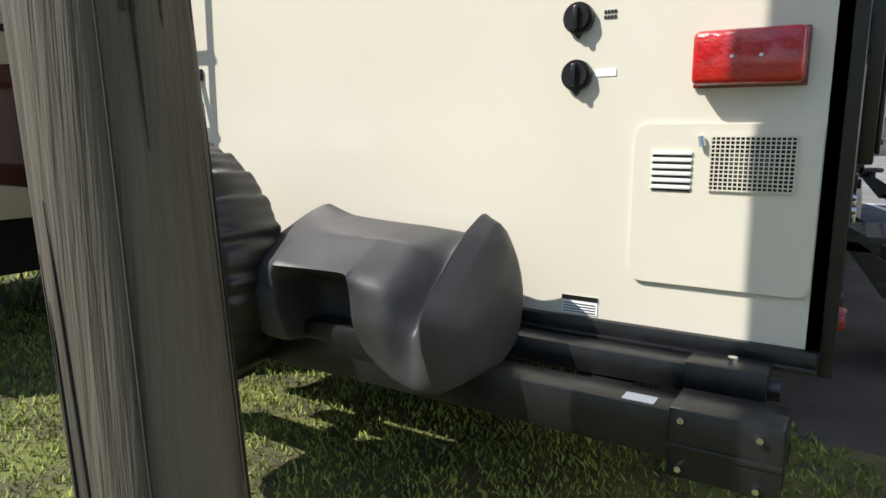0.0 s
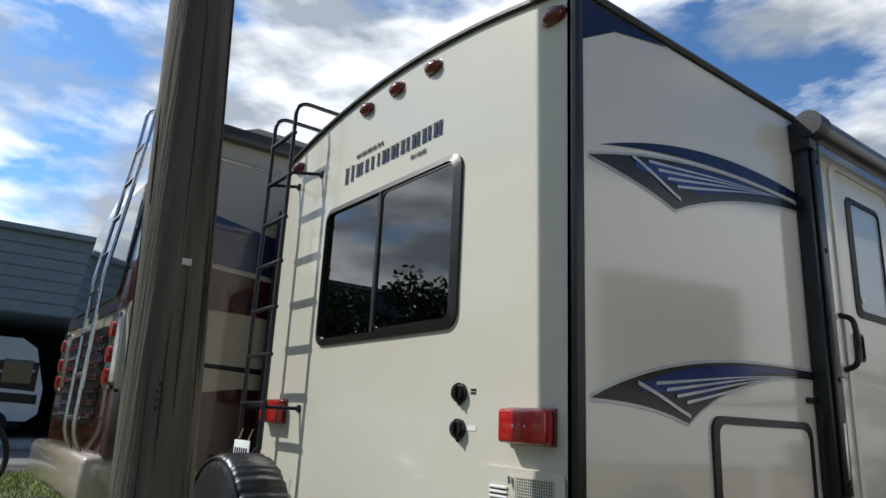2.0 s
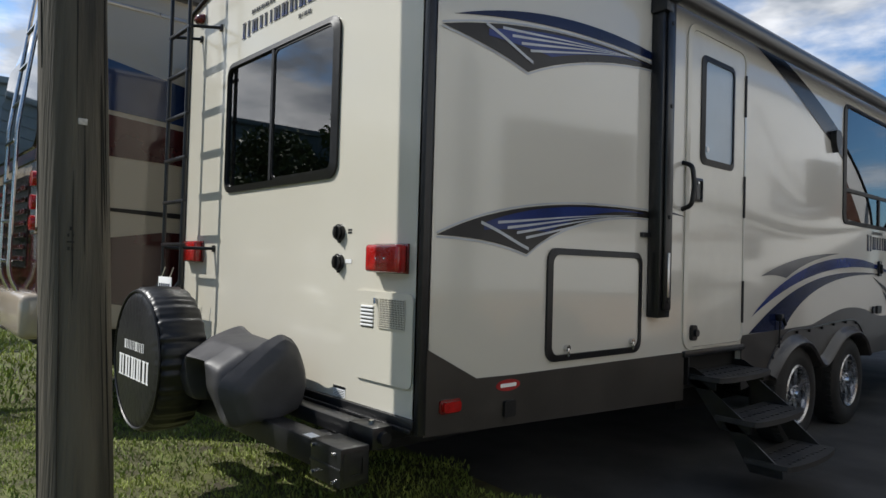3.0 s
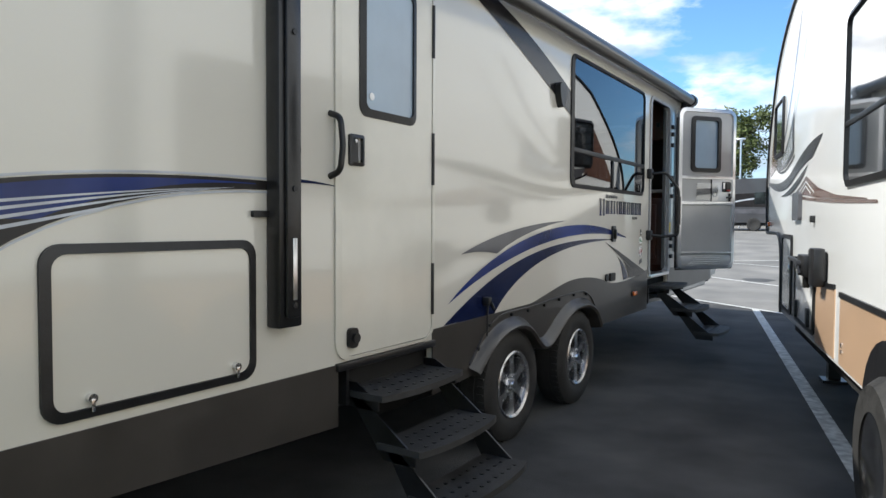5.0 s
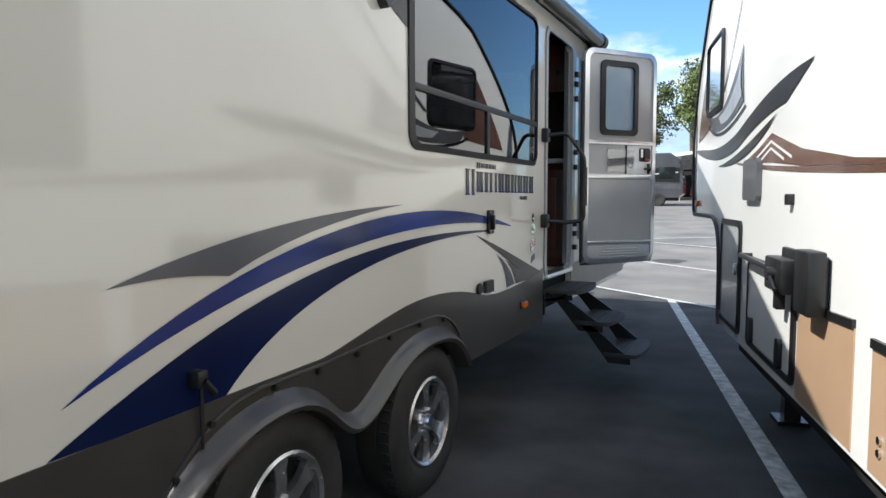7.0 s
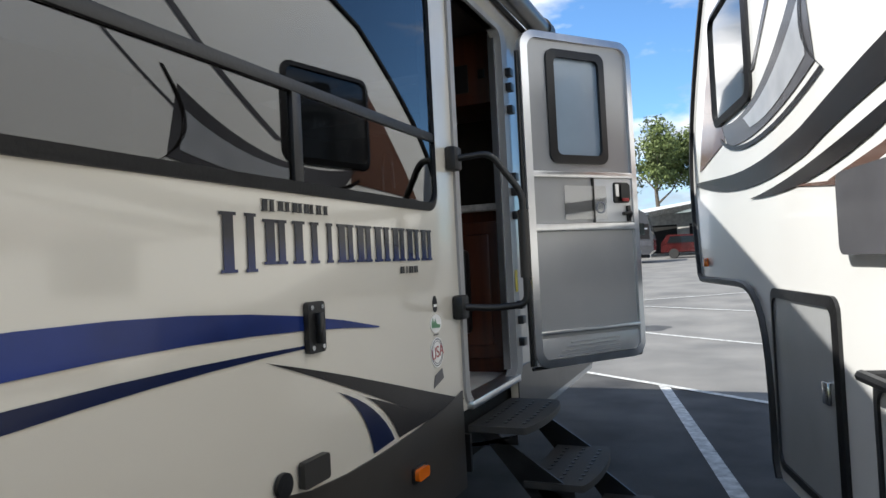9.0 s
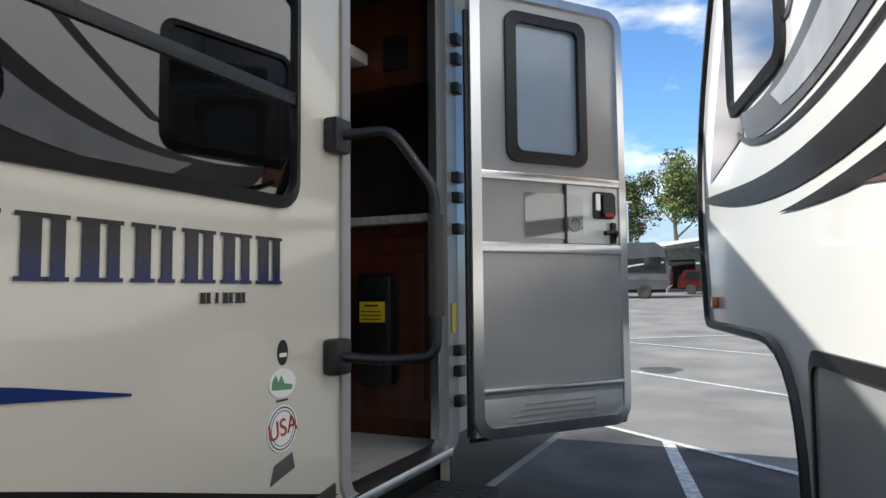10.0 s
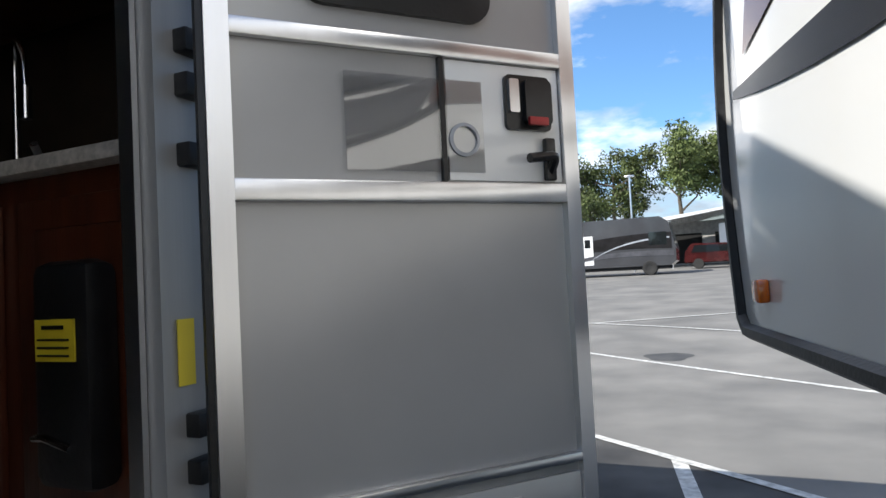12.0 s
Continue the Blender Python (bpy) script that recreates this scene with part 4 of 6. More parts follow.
def rear_fittings():
    tail_light(-0.308, -0.082)
    tail_light(-2.365, -2.115, 1.235, 1.37)
    for x in (-2.28, -1.47, -1.18, -0.87, -0.10):
        z = roof_z(x) - 0.085
        bm = B()
        bmesh.ops.create_uvsphere(bm, u_segments=16, v_segments=8, radius=1)
        bmesh.ops.scale(bm, vec=(0.055, 0.032, 0.032), verts=bm.verts)
        bmesh.ops.translate(bm, vec=(x, -0.012, z), verts=bm.verts)
        m = part("marker_lamp", bm, DRED, trailer, "dark red clearance lamp")
        bm = B()
        prism(bm, rr(x - .06, z - .03, x + .06, z + .03, 0.028), rear, 0.0, 0.010)
        part("base", bm, DRED, m)
    for v in (1.395, 1.262):
        bm = B()
        disc(bm, (-0.58, v), 0.037, rear, 0.0, 0.016, 28)
        disc(bm, (-0.58, v), 0.030, rear, 0.016, 0.026, 28)
        box(bm, -0.586, -0.038, v - .026, -0.574, -0.024, v + .026, 0.003)
        prism(bm, [(-0.59, v - .034), (-0.57, v - .034), (-0.58, v - .048)], rear, 0.0, 0.014)
        part("cable_inlet", bm, BLACKG, trailer, "round black cable inlet cap")
    bm = B()
    prism(bm, rr(-0.535, 1.258, -0.485, 1.276, 0.002), rear, 0.001, 0.002)
    part("label", bm, WHITEP, trailer)
    bm = B()
    for v in (1.405, 1.393):
        for k in range(4):
            prism(bm, rr(-0.52 + .008 * k, v - .004, -0.514 + .008 * k, v + .004, 0.001), rear, 0.001, 0.002)
    tagged(part("label", bm, BLACK, trailer), kind="stuff")
    # water heater door
    bm = B()
    prism(bm, rr(-0.43, 0.775, -0.042, 1.145, 0.03), rear, 0.0, 0.010)
    h = part("water_heater_door", bm, CREAM, trailer, "cream access door with louvres and mesh")
    bm = B()
    for i in range(18):
        x = -0.26 + 0.17 * i / 17
        box(bm, x - .0013, -0.016, 1.0, x + .0013, -0.0135, 1.118)
    for j in range(14):
        z = 1.0 + 0.118 * j / 13
        box(bm, -0.262, -0.0165, z - .0013, -0.088, -0.0135, z + .0013)
    part("mesh_grille", bm, CREAM, h)
    # flat near-black plate that paints the shade of the flue recess
    bm = B()
    prism(bm, rr(-0.258, 1.002, -0.092, 1.116, 0.004), rear, 0.010, 0.0115)
    part("flue_recess", bm, DEEP, h)
    bm = B()
    box(bm, -0.22, -0.0145, 1.02, -0.13, -0.0118, 1.08, 0.002)
    part("flue_box", bm, FENDER, h)
    for k in range(6):
        z = 0.998 + 0.0155 * k
        bm = B()
        box(bm, -0.388, -0.016, z, -0.298, -0.009, z + 0.009, 0.003)
        part("louvre", bm, WHITEP, h)
        # thin dark strip in place of the shade below each louvre
        bm = B()
        box(bm, -0.386, -0.0125, z - 0.005, -0.30, -0.0103, z - 0.0005)
        part("slit", bm, DEEP, h)
    bm = B()
    tube(bm, [(-0.282, -0.018, 1.118), (-0.277, -0.02, 1.095)], 0.007, 8)
    part("turn_catch", bm, CHROME, h)
    # instruction label, half tucked down to the rail
    bm = B()
    prism(bm, [(-0.60, 0.668), (-0.505, 0.668), (-0.505, 0.715), (-0.60, 0.715)], rear, 0.001, 0.002)
    l = part("label", bm, WHITEP, trailer, "white instruction label with black heading")
    bm = B()
    prism(bm, [(-0.60, 0.703), (-0.505, 0.703), (-0.505, 0.715), (-0.60, 0.715)], rear, 0.002, 0.003)
    for k in range(4):
        prism(bm, [(-0.595, 0.672 + .007 * k), (-0.51, 0.672 + .007 * k), (-0.51, 0.674 + .007 * k), (-0.595, 0.674 + .007 * k)], rear, 0.002, 0.003)
    tagged(part("print_bars", bm, BLACK, l), kind="stuff")


rear_fittings()


def ladder():
    lx, rx, d = -2.36, -2.06, -0.16
    e = new("ladder")
    e.parent = trailer
    tagged(e, "black tubular rear roof ladder")
    for x in (lx, rx):
        bm = B()
        tube(bm, arc_pts([(x, d, 1.10), (x, d, 3.12), (x, 0.35, 3.12), (x, 0.42, 2.95)], 0.09), 0.0125, 10)
        part("rail", bm, BLACKG, e)
        for z in (1.32, 2.66):
            bm = B()
            tube(bm, [(x, d, z), (x + 0.10, -0.005, z)], 0.010, 8)
            box(bm, x + .085, -0.012, z - .02, x + .115, 0.0, z + .02, 0.003)
            part("standoff", bm, BLACKG, e)
        bm = B()
        tube(bm, arc_pts([(x, d, 1.12), (x - 0.04, d - 0.03, 1.06), (x, d, 1.02)], 0.02), 0.011, 8)
        part("foot_hook", bm, BLACKG, e)
    for k in range(7):
        z = 1.34 + 0.262 * k
        bm = B()
        box(bm, lx - .02, d - .012, z - .010, rx + .02, d + .014, z + .010, 0.004)
        part("rung", bm, BLACKG, e)
    # hanging licence plate
    bm = B()
    box(bm, -2.36, -0.185, 1.02, -2.14, -0.18, 1.14, 0.002)
    p = part("licence_plate", bm, WHITEP, trailer, "white paper licence plate hung from wires")
    bm = B()
    for k in range(6):
        box(bm, -2.34 + .032 * k, -0.187, 1.05, -2.322 + .032 * k, -0.186, 1.10)
    tagged(part("print_bars", bm, NAVY, p), kind="stuff")
    for x in (-2.32, -2.18):
        bm = B()
        tube(bm, [(x, -0.183, 1.13), (x + 0.03, -0.17, 1.20)], 0.003, 5)
        part("wire", bm, ALU, p)


ladder()


def bumper():
    bm = B()
    box(bm, RW + 0.1, -0.305, 0.485, -0.10, -0.205, 0.585, 0.006)
    b = part("bumper", bm, BLACKG, trailer, "black square steel bumper")
    bm = B()
    box(bm, -0.25, -0.318, 0.455, -0.045, -0.192, 0.598, 0.006)
    box(bm, -0.25, -0.322, 0.515, -0.045, -0.318, 0.527, 0.001)
    part("sleeve", bm, BLACKG, b)
    bm = B()
    ring(bm, rr(-0.306, 0.475, -0.204, 0.58, 0.008), rr(-0.285, 0.497, -0.225, 0.558, 0.006), lambda u, v, d: (d, u, v), -0.05, -0.041, 0.002)
    part("end_cap", bm, BLACK, b)
    bm = B()
    box(bm, RW + 0.3, -0.135, 0.565, -0.20, -0.06, 0.628, 0.005)
    a = part("accessory_rail", bm, BLACKG, trailer, "black steel carrier tube")
    bm = B()
    box(bm, -0.26, -0.145, 0.553, -0.095, -0.05, 0.638, 0.006)
    tube(bm, [(-0.10, -0.098, 0.595), (-0.072, -0.098, 0.595)], 0.026, 14)
    part("end_block", bm, BLACKG, a)
    bm = B()
    tube(bm, [(-0.17, -0.098, 0.636), (-0.17, -0.098, 0.65)], 0.011, 6)
    part("bolt", bm, CHROME, a)
    for x, z in ((-0.225, 0.578), (-0.085, 0.572), (-0.225, 0.478), (-0.085, 0.472)):
        bm = B()
        tube(bm, [(x, -0.318, z), (x, -0.33, z)], 0.007, 6)
        part("bolt", bm, CHROME, b)
    for x in (-0.42, -1.9):
        bm = B()
        box(bm, x - .05, -0.215, 0.49, x + .05, 0.3, 0.56, 0.004)
        part("bracket", bm, BLACKG, b)
    bm = B()
    box(bm, -0.35, -0.295, 0.5855, -0.285, -0.255, 0.587)
    part("label", bm, WHITEP, b)


bumper()


def spare():
    e = thing("spare_wheel", "spare wheel in black vinyl cover on the bumper", "spare wheel", pose(-1.61, -0.42, 0.74, 0, 0, -90))
    bm = B()
    prof = [(0.0005, 0.125), (0.30, 0.125), (0.345, 0.112), (0.362, 0.09), (0.368, 0.0), (0.36, -0.09), (0.34, -0.115), (0.0005, -0.12)]
    lathe(bm, prof, 240)
    for v in bm.verts:
        r = math.hypot(v.co.y, v.co.z)
        if r > 0.33:
            a = math.atan2(v.co.z, v.co.y)
            k = 1 + (0.013 * math.sin(31 * a + 2 * math.sin(3 * a)) + 0.008 * math.sin(53 * a)) * (1 if abs(v.co.x) > 0.05 else 0.45)
            v.co.y *= k
            v.co.z *= k
    part("cover", bm, COVER, e, "puckered black vinyl tyre cover")
    bm = B()
    pts = [(0.117, 0.345 * math.cos(2 * math.pi * k / 60), 0.345 * math.sin(2 * math.pi * k / 60)) for k in range(61)]
    tube(bm, pts, 0.007, 6, caps=False)
    part("piping", bm, COVER, e)
    f = lambda u, v, d: (d, u, v)
    letters("lettering", -0.23, -0.10, 0.23, 0.01, [1, 1, .8, .8, 1.2], f, 0.126, WHITEP, e, 1.0, label="white maker's lettering as plain blocks")
    letters("lettering", -0.15, 0.045, 0.15, 0.09, [.8, .6, .5, .6, .5, .5, .2, .9, .5, .6, .6, .5], f, 0.126, WHITEP, e, 1.0, label="")
    bm = B()
    tube(bm, [(-0.10, 0.0, 0.0), (-0.26, 0.0, -0.30)], 0.03, 8)
    part("mount", bm, BLACKG, e)


spare()


def vinyl_cover():
    """A slack vinyl bag over a carrier: sections along it, each drawn round from the back's foot over the top to the front's foot."""
    rows = []
    bm = B()

    def section(x, top, ridge, brow, belly, foot, y_back=-0.085):
        pts = [(y_back - 0.02, 0.61), (y_back, 0.74), top, ridge, brow, belly, foot, (-0.25, 0.575)]
        rows.append([bm.verts.new((x, y, z)) for y, z in pts])
    section(-1.335, (-0.15, 0.86), (-0.29, 0.845), (-0.37, 0.78), (-0.40, 0.71), (-0.36, 0.62), -0.12)
    section(-1.27, (-0.11, 0.94), (-0.30, 0.875), (-0.42, 0.80), (-0.45, 0.71), (-0.41, 0.59))
    section(-1.19, (-0.11, 0.905), (-0.30, 0.885), (-0.445, 0.80), (-0.435, 0.69), (-0.39, 0.585))
    section(-1.165, (-0.11, 0.90), (-0.30, 0.885), (-0.445, 0.80), (-0.27, 0.74), (-0.26, 0.62))
    section(-0.965, (-0.11, 0.895), (-0.31, 0.88), (-0.455, 0.805), (-0.28, 0.745), (-0.27, 0.62))
    section(-0.94, (-0.11, 0.895), (-0.31, 0.88), (-0.46, 0.805), (-0.445, 0.69), (-0.38, 0.59))
    section(-0.84, (-0.11, 0.89), (-0.31, 0.865), (-0.44, 0.785), (-0.455, 0.69), (-0.42, 0.545))
    section(-0.78, (-0.12, 0.885), (-0.27, 0.835), (-0.365, 0.735), (-0.415, 0.68), (-0.43, 0.53))
    section(-0.725, (-0.13, 0.905), (-0.21, 0.945), (-0.375, 0.845), (-0.495, 0.735), (-0.42, 0.535))
    section(-0.69, (-0.13, 0.87), (-0.20, 0.925), (-0.35, 0.815), (-0.445, 0.72), (-0.39, 0.555))
    section(-0.655, (-0.15, 0.82), (-0.21, 0.85), (-0.32, 0.77), (-0.39, 0.70), (-0.34, 0.59), -0.11)
    n = len(rows[0])
    crease = bm.edges.layers.float.new("crease_edge")
    for a, b in zip(rows, rows[1:]):
        for k in range(n):
            bm.faces.new((a[k], a[(k + 1) % n], b[(k + 1) % n], b[k]))
    bm.faces.new(rows[0][::-1])
    bm.faces.new(rows[-1])
    sharp = [(rows[8][k], rows[8][k + 1], 1.0) for k in (2, 3, 4, 5)] + [(rows[i][4], rows[i + 1][4], 0.8) for i in (2, 3, 4)] + [(rows[i][k], rows[i][k + 1], 0.6) for i in (2, 5) for k in (4, 5)] + [(rows[7][k], rows[7][k + 1], 0.8) for k in (3, 4)] + [(rows[1][k], rows[1][k + 1], 0.9) for k in (1, 2)] + [(rows[-2][k], rows[-2][k + 1], 0.7) for k in (2, 3, 4, 5)]
    for edge in bm.edges:
        edge[crease] = 0.35
    for p, q, c in sharp:
        e = bm.edges.get((p, q))
        if e:
            e[crease] = c
    e = thing("storage_cover", "creased charcoal vinyl cover over a bumper carrier", "cover")
    c = part("cover", bm, VINYL, e)
    sub = c.modifiers.new("round", "SUBSURF")
    sub.levels = sub.render_levels = 4
    tex = bpy.data.textures.new("crumple", "MUSGRAVE")
    tex.noise_scale, tex.musgrave_type = 0.26, "RIDGED_MULTIFRACTAL"
    crumple = c.modifiers.new("crumple", "DISPLACE")
    crumple.texture, crumple.strength, crumple.mid_level, crumple.texture_coords = tex, 0.006, 0.7, "GLOBAL"
    bm = B()
    box(bm, -1.25, -0.34, 0.587, -0.80, -0.12, 0.64, 0.01)
    part("carrier_tray", bm, BLACKG, e)


vinyl_cover()


# ---- open front door, its frame, steps and the kitchen seen inside ----
def door_frame_front():
    u0, v0, u1, v1 = FD
    bm = B()
    ring(bm, rr(u0 - .03, v0 - .03, u1 + .10, v1 + .035, 0.09), rr(u0 + .005, v0, u1 - .005, v1, 0.07), side, -0.04, 0.016, 0.004)
    f = part("door_frame", bm, MILL, trailer, "aluminium entry door frame")
    bm = B()
    box(bm, -0.12, u0 + .005, v0 + .06, -0.04, u0 + .03, v1)
    box(bm, -0.055, u1 - .02, v0 + .03, -0.02, u1 - .008, v1)
    part("jamb", bm, ALU, f)
    bm = B()
    box(bm, -0.07, u0 + .0, v0 - .03, 0.03, u1, v0 + .004, 0.004)
    part("threshold", bm, ALU, f)
    for v in (1.065, 1.18, 1.26, 1.735, 1.86, 1.94, 2.30, 2.42, 2.50):
        bm = B()
        box(bm, 0.0, u1 + .042, v - .021, 0.045, u1 + .097, v + .021, 0.004)
        part("hinge_block", bm, BLACK, f)
    bm = B()
    box(bm, 0.0172, u1 + .026, 1.33, 0.0195, u1 + .063, 1.445)
    part("label", bm, YEL, f, "yellow warning label")


door_frame_front()


def open_door():
    e = new("open_door")
    e.parent = trailer
    tagged(e, "open aluminium-framed grey entry door")
    e.matrix_basis = pose(0.115, 7.40, 0, 0, 0, 51.4)
    W, z0, z1 = 0.74, 0.935, 2.70
    fr = lambda u, v, d: (u, d, v)     # local y points into the trailer's front, away from the walker
    bm = B()
    panel(bm, [0.0, W], [z0, z1 - .09], [(0.17, 2.03, 0.53, 2.60)], fr, 0.006, 0.030)
    prism(bm, [p for p in rr(0.0, z1 - .4, W, z1, 0.085, 8) if p[1] > z1 - .088] + [(0, z1 - .09), (W, z1 - .09)], fr, 0.006, 0.030)
    part("skin", bm, DOORSK, e)
    bm = B()
    ring(bm, rr(-0.012, z0 - .012, W + .012, z1 + .012, 0.09, 8), rr(0.028, z0 + .028, W - .028, z1 - .028, 0.06, 8), fr, 0.036, -0.012, -0.006)
    part("rim_frame", bm, ALU, e, "polished aluminium edge frame")
    bm = B()
    tube(bm, [(W + .012, 0.035, z0 - .005), (-0.01, 0.035, z0 - .014)], 0.010, 6)
    tube(bm, [(-0.014, 0.03, z0), (-0.014, 0.03, z1 - .1)], 0.012, 6)
    part("seal", bm, BLACK, e)
    for v, h in ((1.945, 0.032), (1.66, 0.04), (1.105, 0.02)):
        bm = B()
        box(bm, 0.026, -0.012, v - h / 2, W - .026, 0.006, v + h / 2, 0.004)
        part("cross_rail", bm, ALU, e)
    bm = B()
    box(bm, 0.028, -0.004, z0 + .03, W - .028, 0.006, 1.075, 0.004)
    k = part("kick_plate", bm, KICK, e, "ribbed aluminium kick plate")
    for i in range(4):
        bm = B()
        tube(bm, [(0.22 - .03 * i, -0.005, 1.045 - .022 * i), (0.56 - .0 * i, -0.005, 1.045 - .022 * i)], 0.004, 6)
        part("rib", bm, ALU, k)
    bm = B()
    ring(bm, rr(0.15, 2.005, 0.55, 2.625, 0.05), rr(0.195, 2.05, 0.505, 2.58, 0.035), fr, 0.006, -0.014, -0.006)
    w = part("door_window", bm, BLACK, e, "frosted door window in black frame")
    bm = B()
    prism(bm, rr(0.19, 2.045, 0.51, 2.585, 0.03), fr, 0.012, 0.018)
    part("pane", bm, FROST, w)
    # sliding screen insert with clear film and a white lock panel
    bm = B()
    box(bm, 0.425, -0.006, 1.682, 0.435, 0.006, 1.928)
    part("divider", bm, BLACK, e)
    bm = B()
    box(bm, 0.44, -0.002, 1.684, W - .03, 0.006, 1.926, 0.002)
    part("lock_panel", bm, WHITE, e, "white lock panel")
    bm = B()
    ring(bm, [(0.475 + 0.034 * math.cos(2 * math.pi * q / 24), 1.765 + 0.034 * math.sin(2 * math.pi * q / 24)) for q in range(24)], [(0.475 + 0.027 * math.cos(2 * math.pi * q / 24), 1.765 + 0.027 * math.sin(2 * math.pi * q / 24)) for q in range(24)], fr, -0.002, -0.010, -0.002)
    part("finger_pull", bm, SILV, e, "clear plastic round finger pull")
    bm = B()
    box(bm, 0.23, -0.004, 1.70, 0.52, -0.003, 1.885)
    part("film", bm, CLEAR, e, "clear plastic film sheet").visible_shadow = False
    bm = B()
    prism(bm, rr(0.572, 1.79, 0.682, 1.905, 0.012), fr, -0.002, -0.012)
    prism(bm, rr(0.612, 1.80, 0.677, 1.895, 0.012), fr, -0.012, -0.026)
    l = part("lock", bm, BLACKG, e, "black entry lock with red lever")
    bm = B()
    prism(bm, rr(0.579, 1.825, 0.602, 1.895, 0.004), fr, -0.012, -0.018)
    part("plate", bm, ALU, l)
    bm = B()
    box(bm, 0.615, -0.034, 1.797, 0.662, -0.024, 1.815, 0.003)
    part("lever", bm, REDV, l)
    bm = B()
    tube(bm, arc_pts([(0.672, -0.01, 1.70), (0.672, -0.04, 1.735), (0.60, -0.045, 1.725)], 0.02), 0.010, 8)
    box(bm, 0.66, -0.02, 1.685, 0.685, -0.004, 1.775, 0.004)
    part("handle", bm, BLACKG, e)


open_door()


def steps(y0, y1, treads, label):
    e = new("entry_steps")
    e.parent = trailer
    tagged(e, label)
    bm = B()
    box(bm, -0.35, y0 - .03, 0.60, 0.0, y0 - .01, 0.76)
    box(bm, -0.35, y1 + .01, 0.60, 0.0, y1 + .03, 0.76)
    box(bm, -0.37, y0 - .03, 0.55, -0.35, y1 + .03, 0.76)
    part("housing", bm, BLACKG, e)
    prev = (-0.05, 0.70)
    for x0, x1, z in treads:
        bm = B()
        pts = [(x0, y0), (x0, y1), (x1 - .05, y1)] + bez((x1 - .04, y1 - .01), (x1 + .01, y1 - .15), (x1 + .01, y0 + .15), (x1 - .04, y0 + .01), 8) + [(x1 - .05, y0)]
        prism(bm, pts, flat, z - 0.028, z)
        t = part("tread", bm, TREAD, e, "perforated black step tread")
        bm = B()
        for i in range(9):
            for j in range(3):
                yy, xx = y0 + 0.08 + (y1 - y0 - 0.16) * i / 8, x0 + 0.06 + (x1 - x0 - 0.13) * j / 2
                disc(bm, (xx, yy), 0.010, flat, z, z + 0.003, 6)
        tagged(part("grip_studs", bm, BLACKG, t), kind="stuff")
        for y in (y0 + .01, y1 - .02):
            bm = B()
            q = [(prev[0], prev[1]), (prev[0] + .07, prev[1]), (x1 - .08, z - .03), (x1 - .08, z - .075), (x0 + .03, z - .075)]
            prism(bm, q, lambda u, v, d: (u, d, v), y, y + 0.01)
            part("side_plate", bm, BLACKG, e)
        prev = (x0 + .05, z - .03)
    return e


steps(2.07, 2.74, [(-0.06, 0.23, 0.66), (0.15, 0.43, 0.45), (0.32, 0.60, 0.25)], "black folding triple entry steps, unfolded")
steps(6.72, 7.32, [(-0.02, 0.28, 0.79), (0.22, 0.51, 0.57), (0.44, 0.71, 0.35)], "black folding entry steps, unfolded")


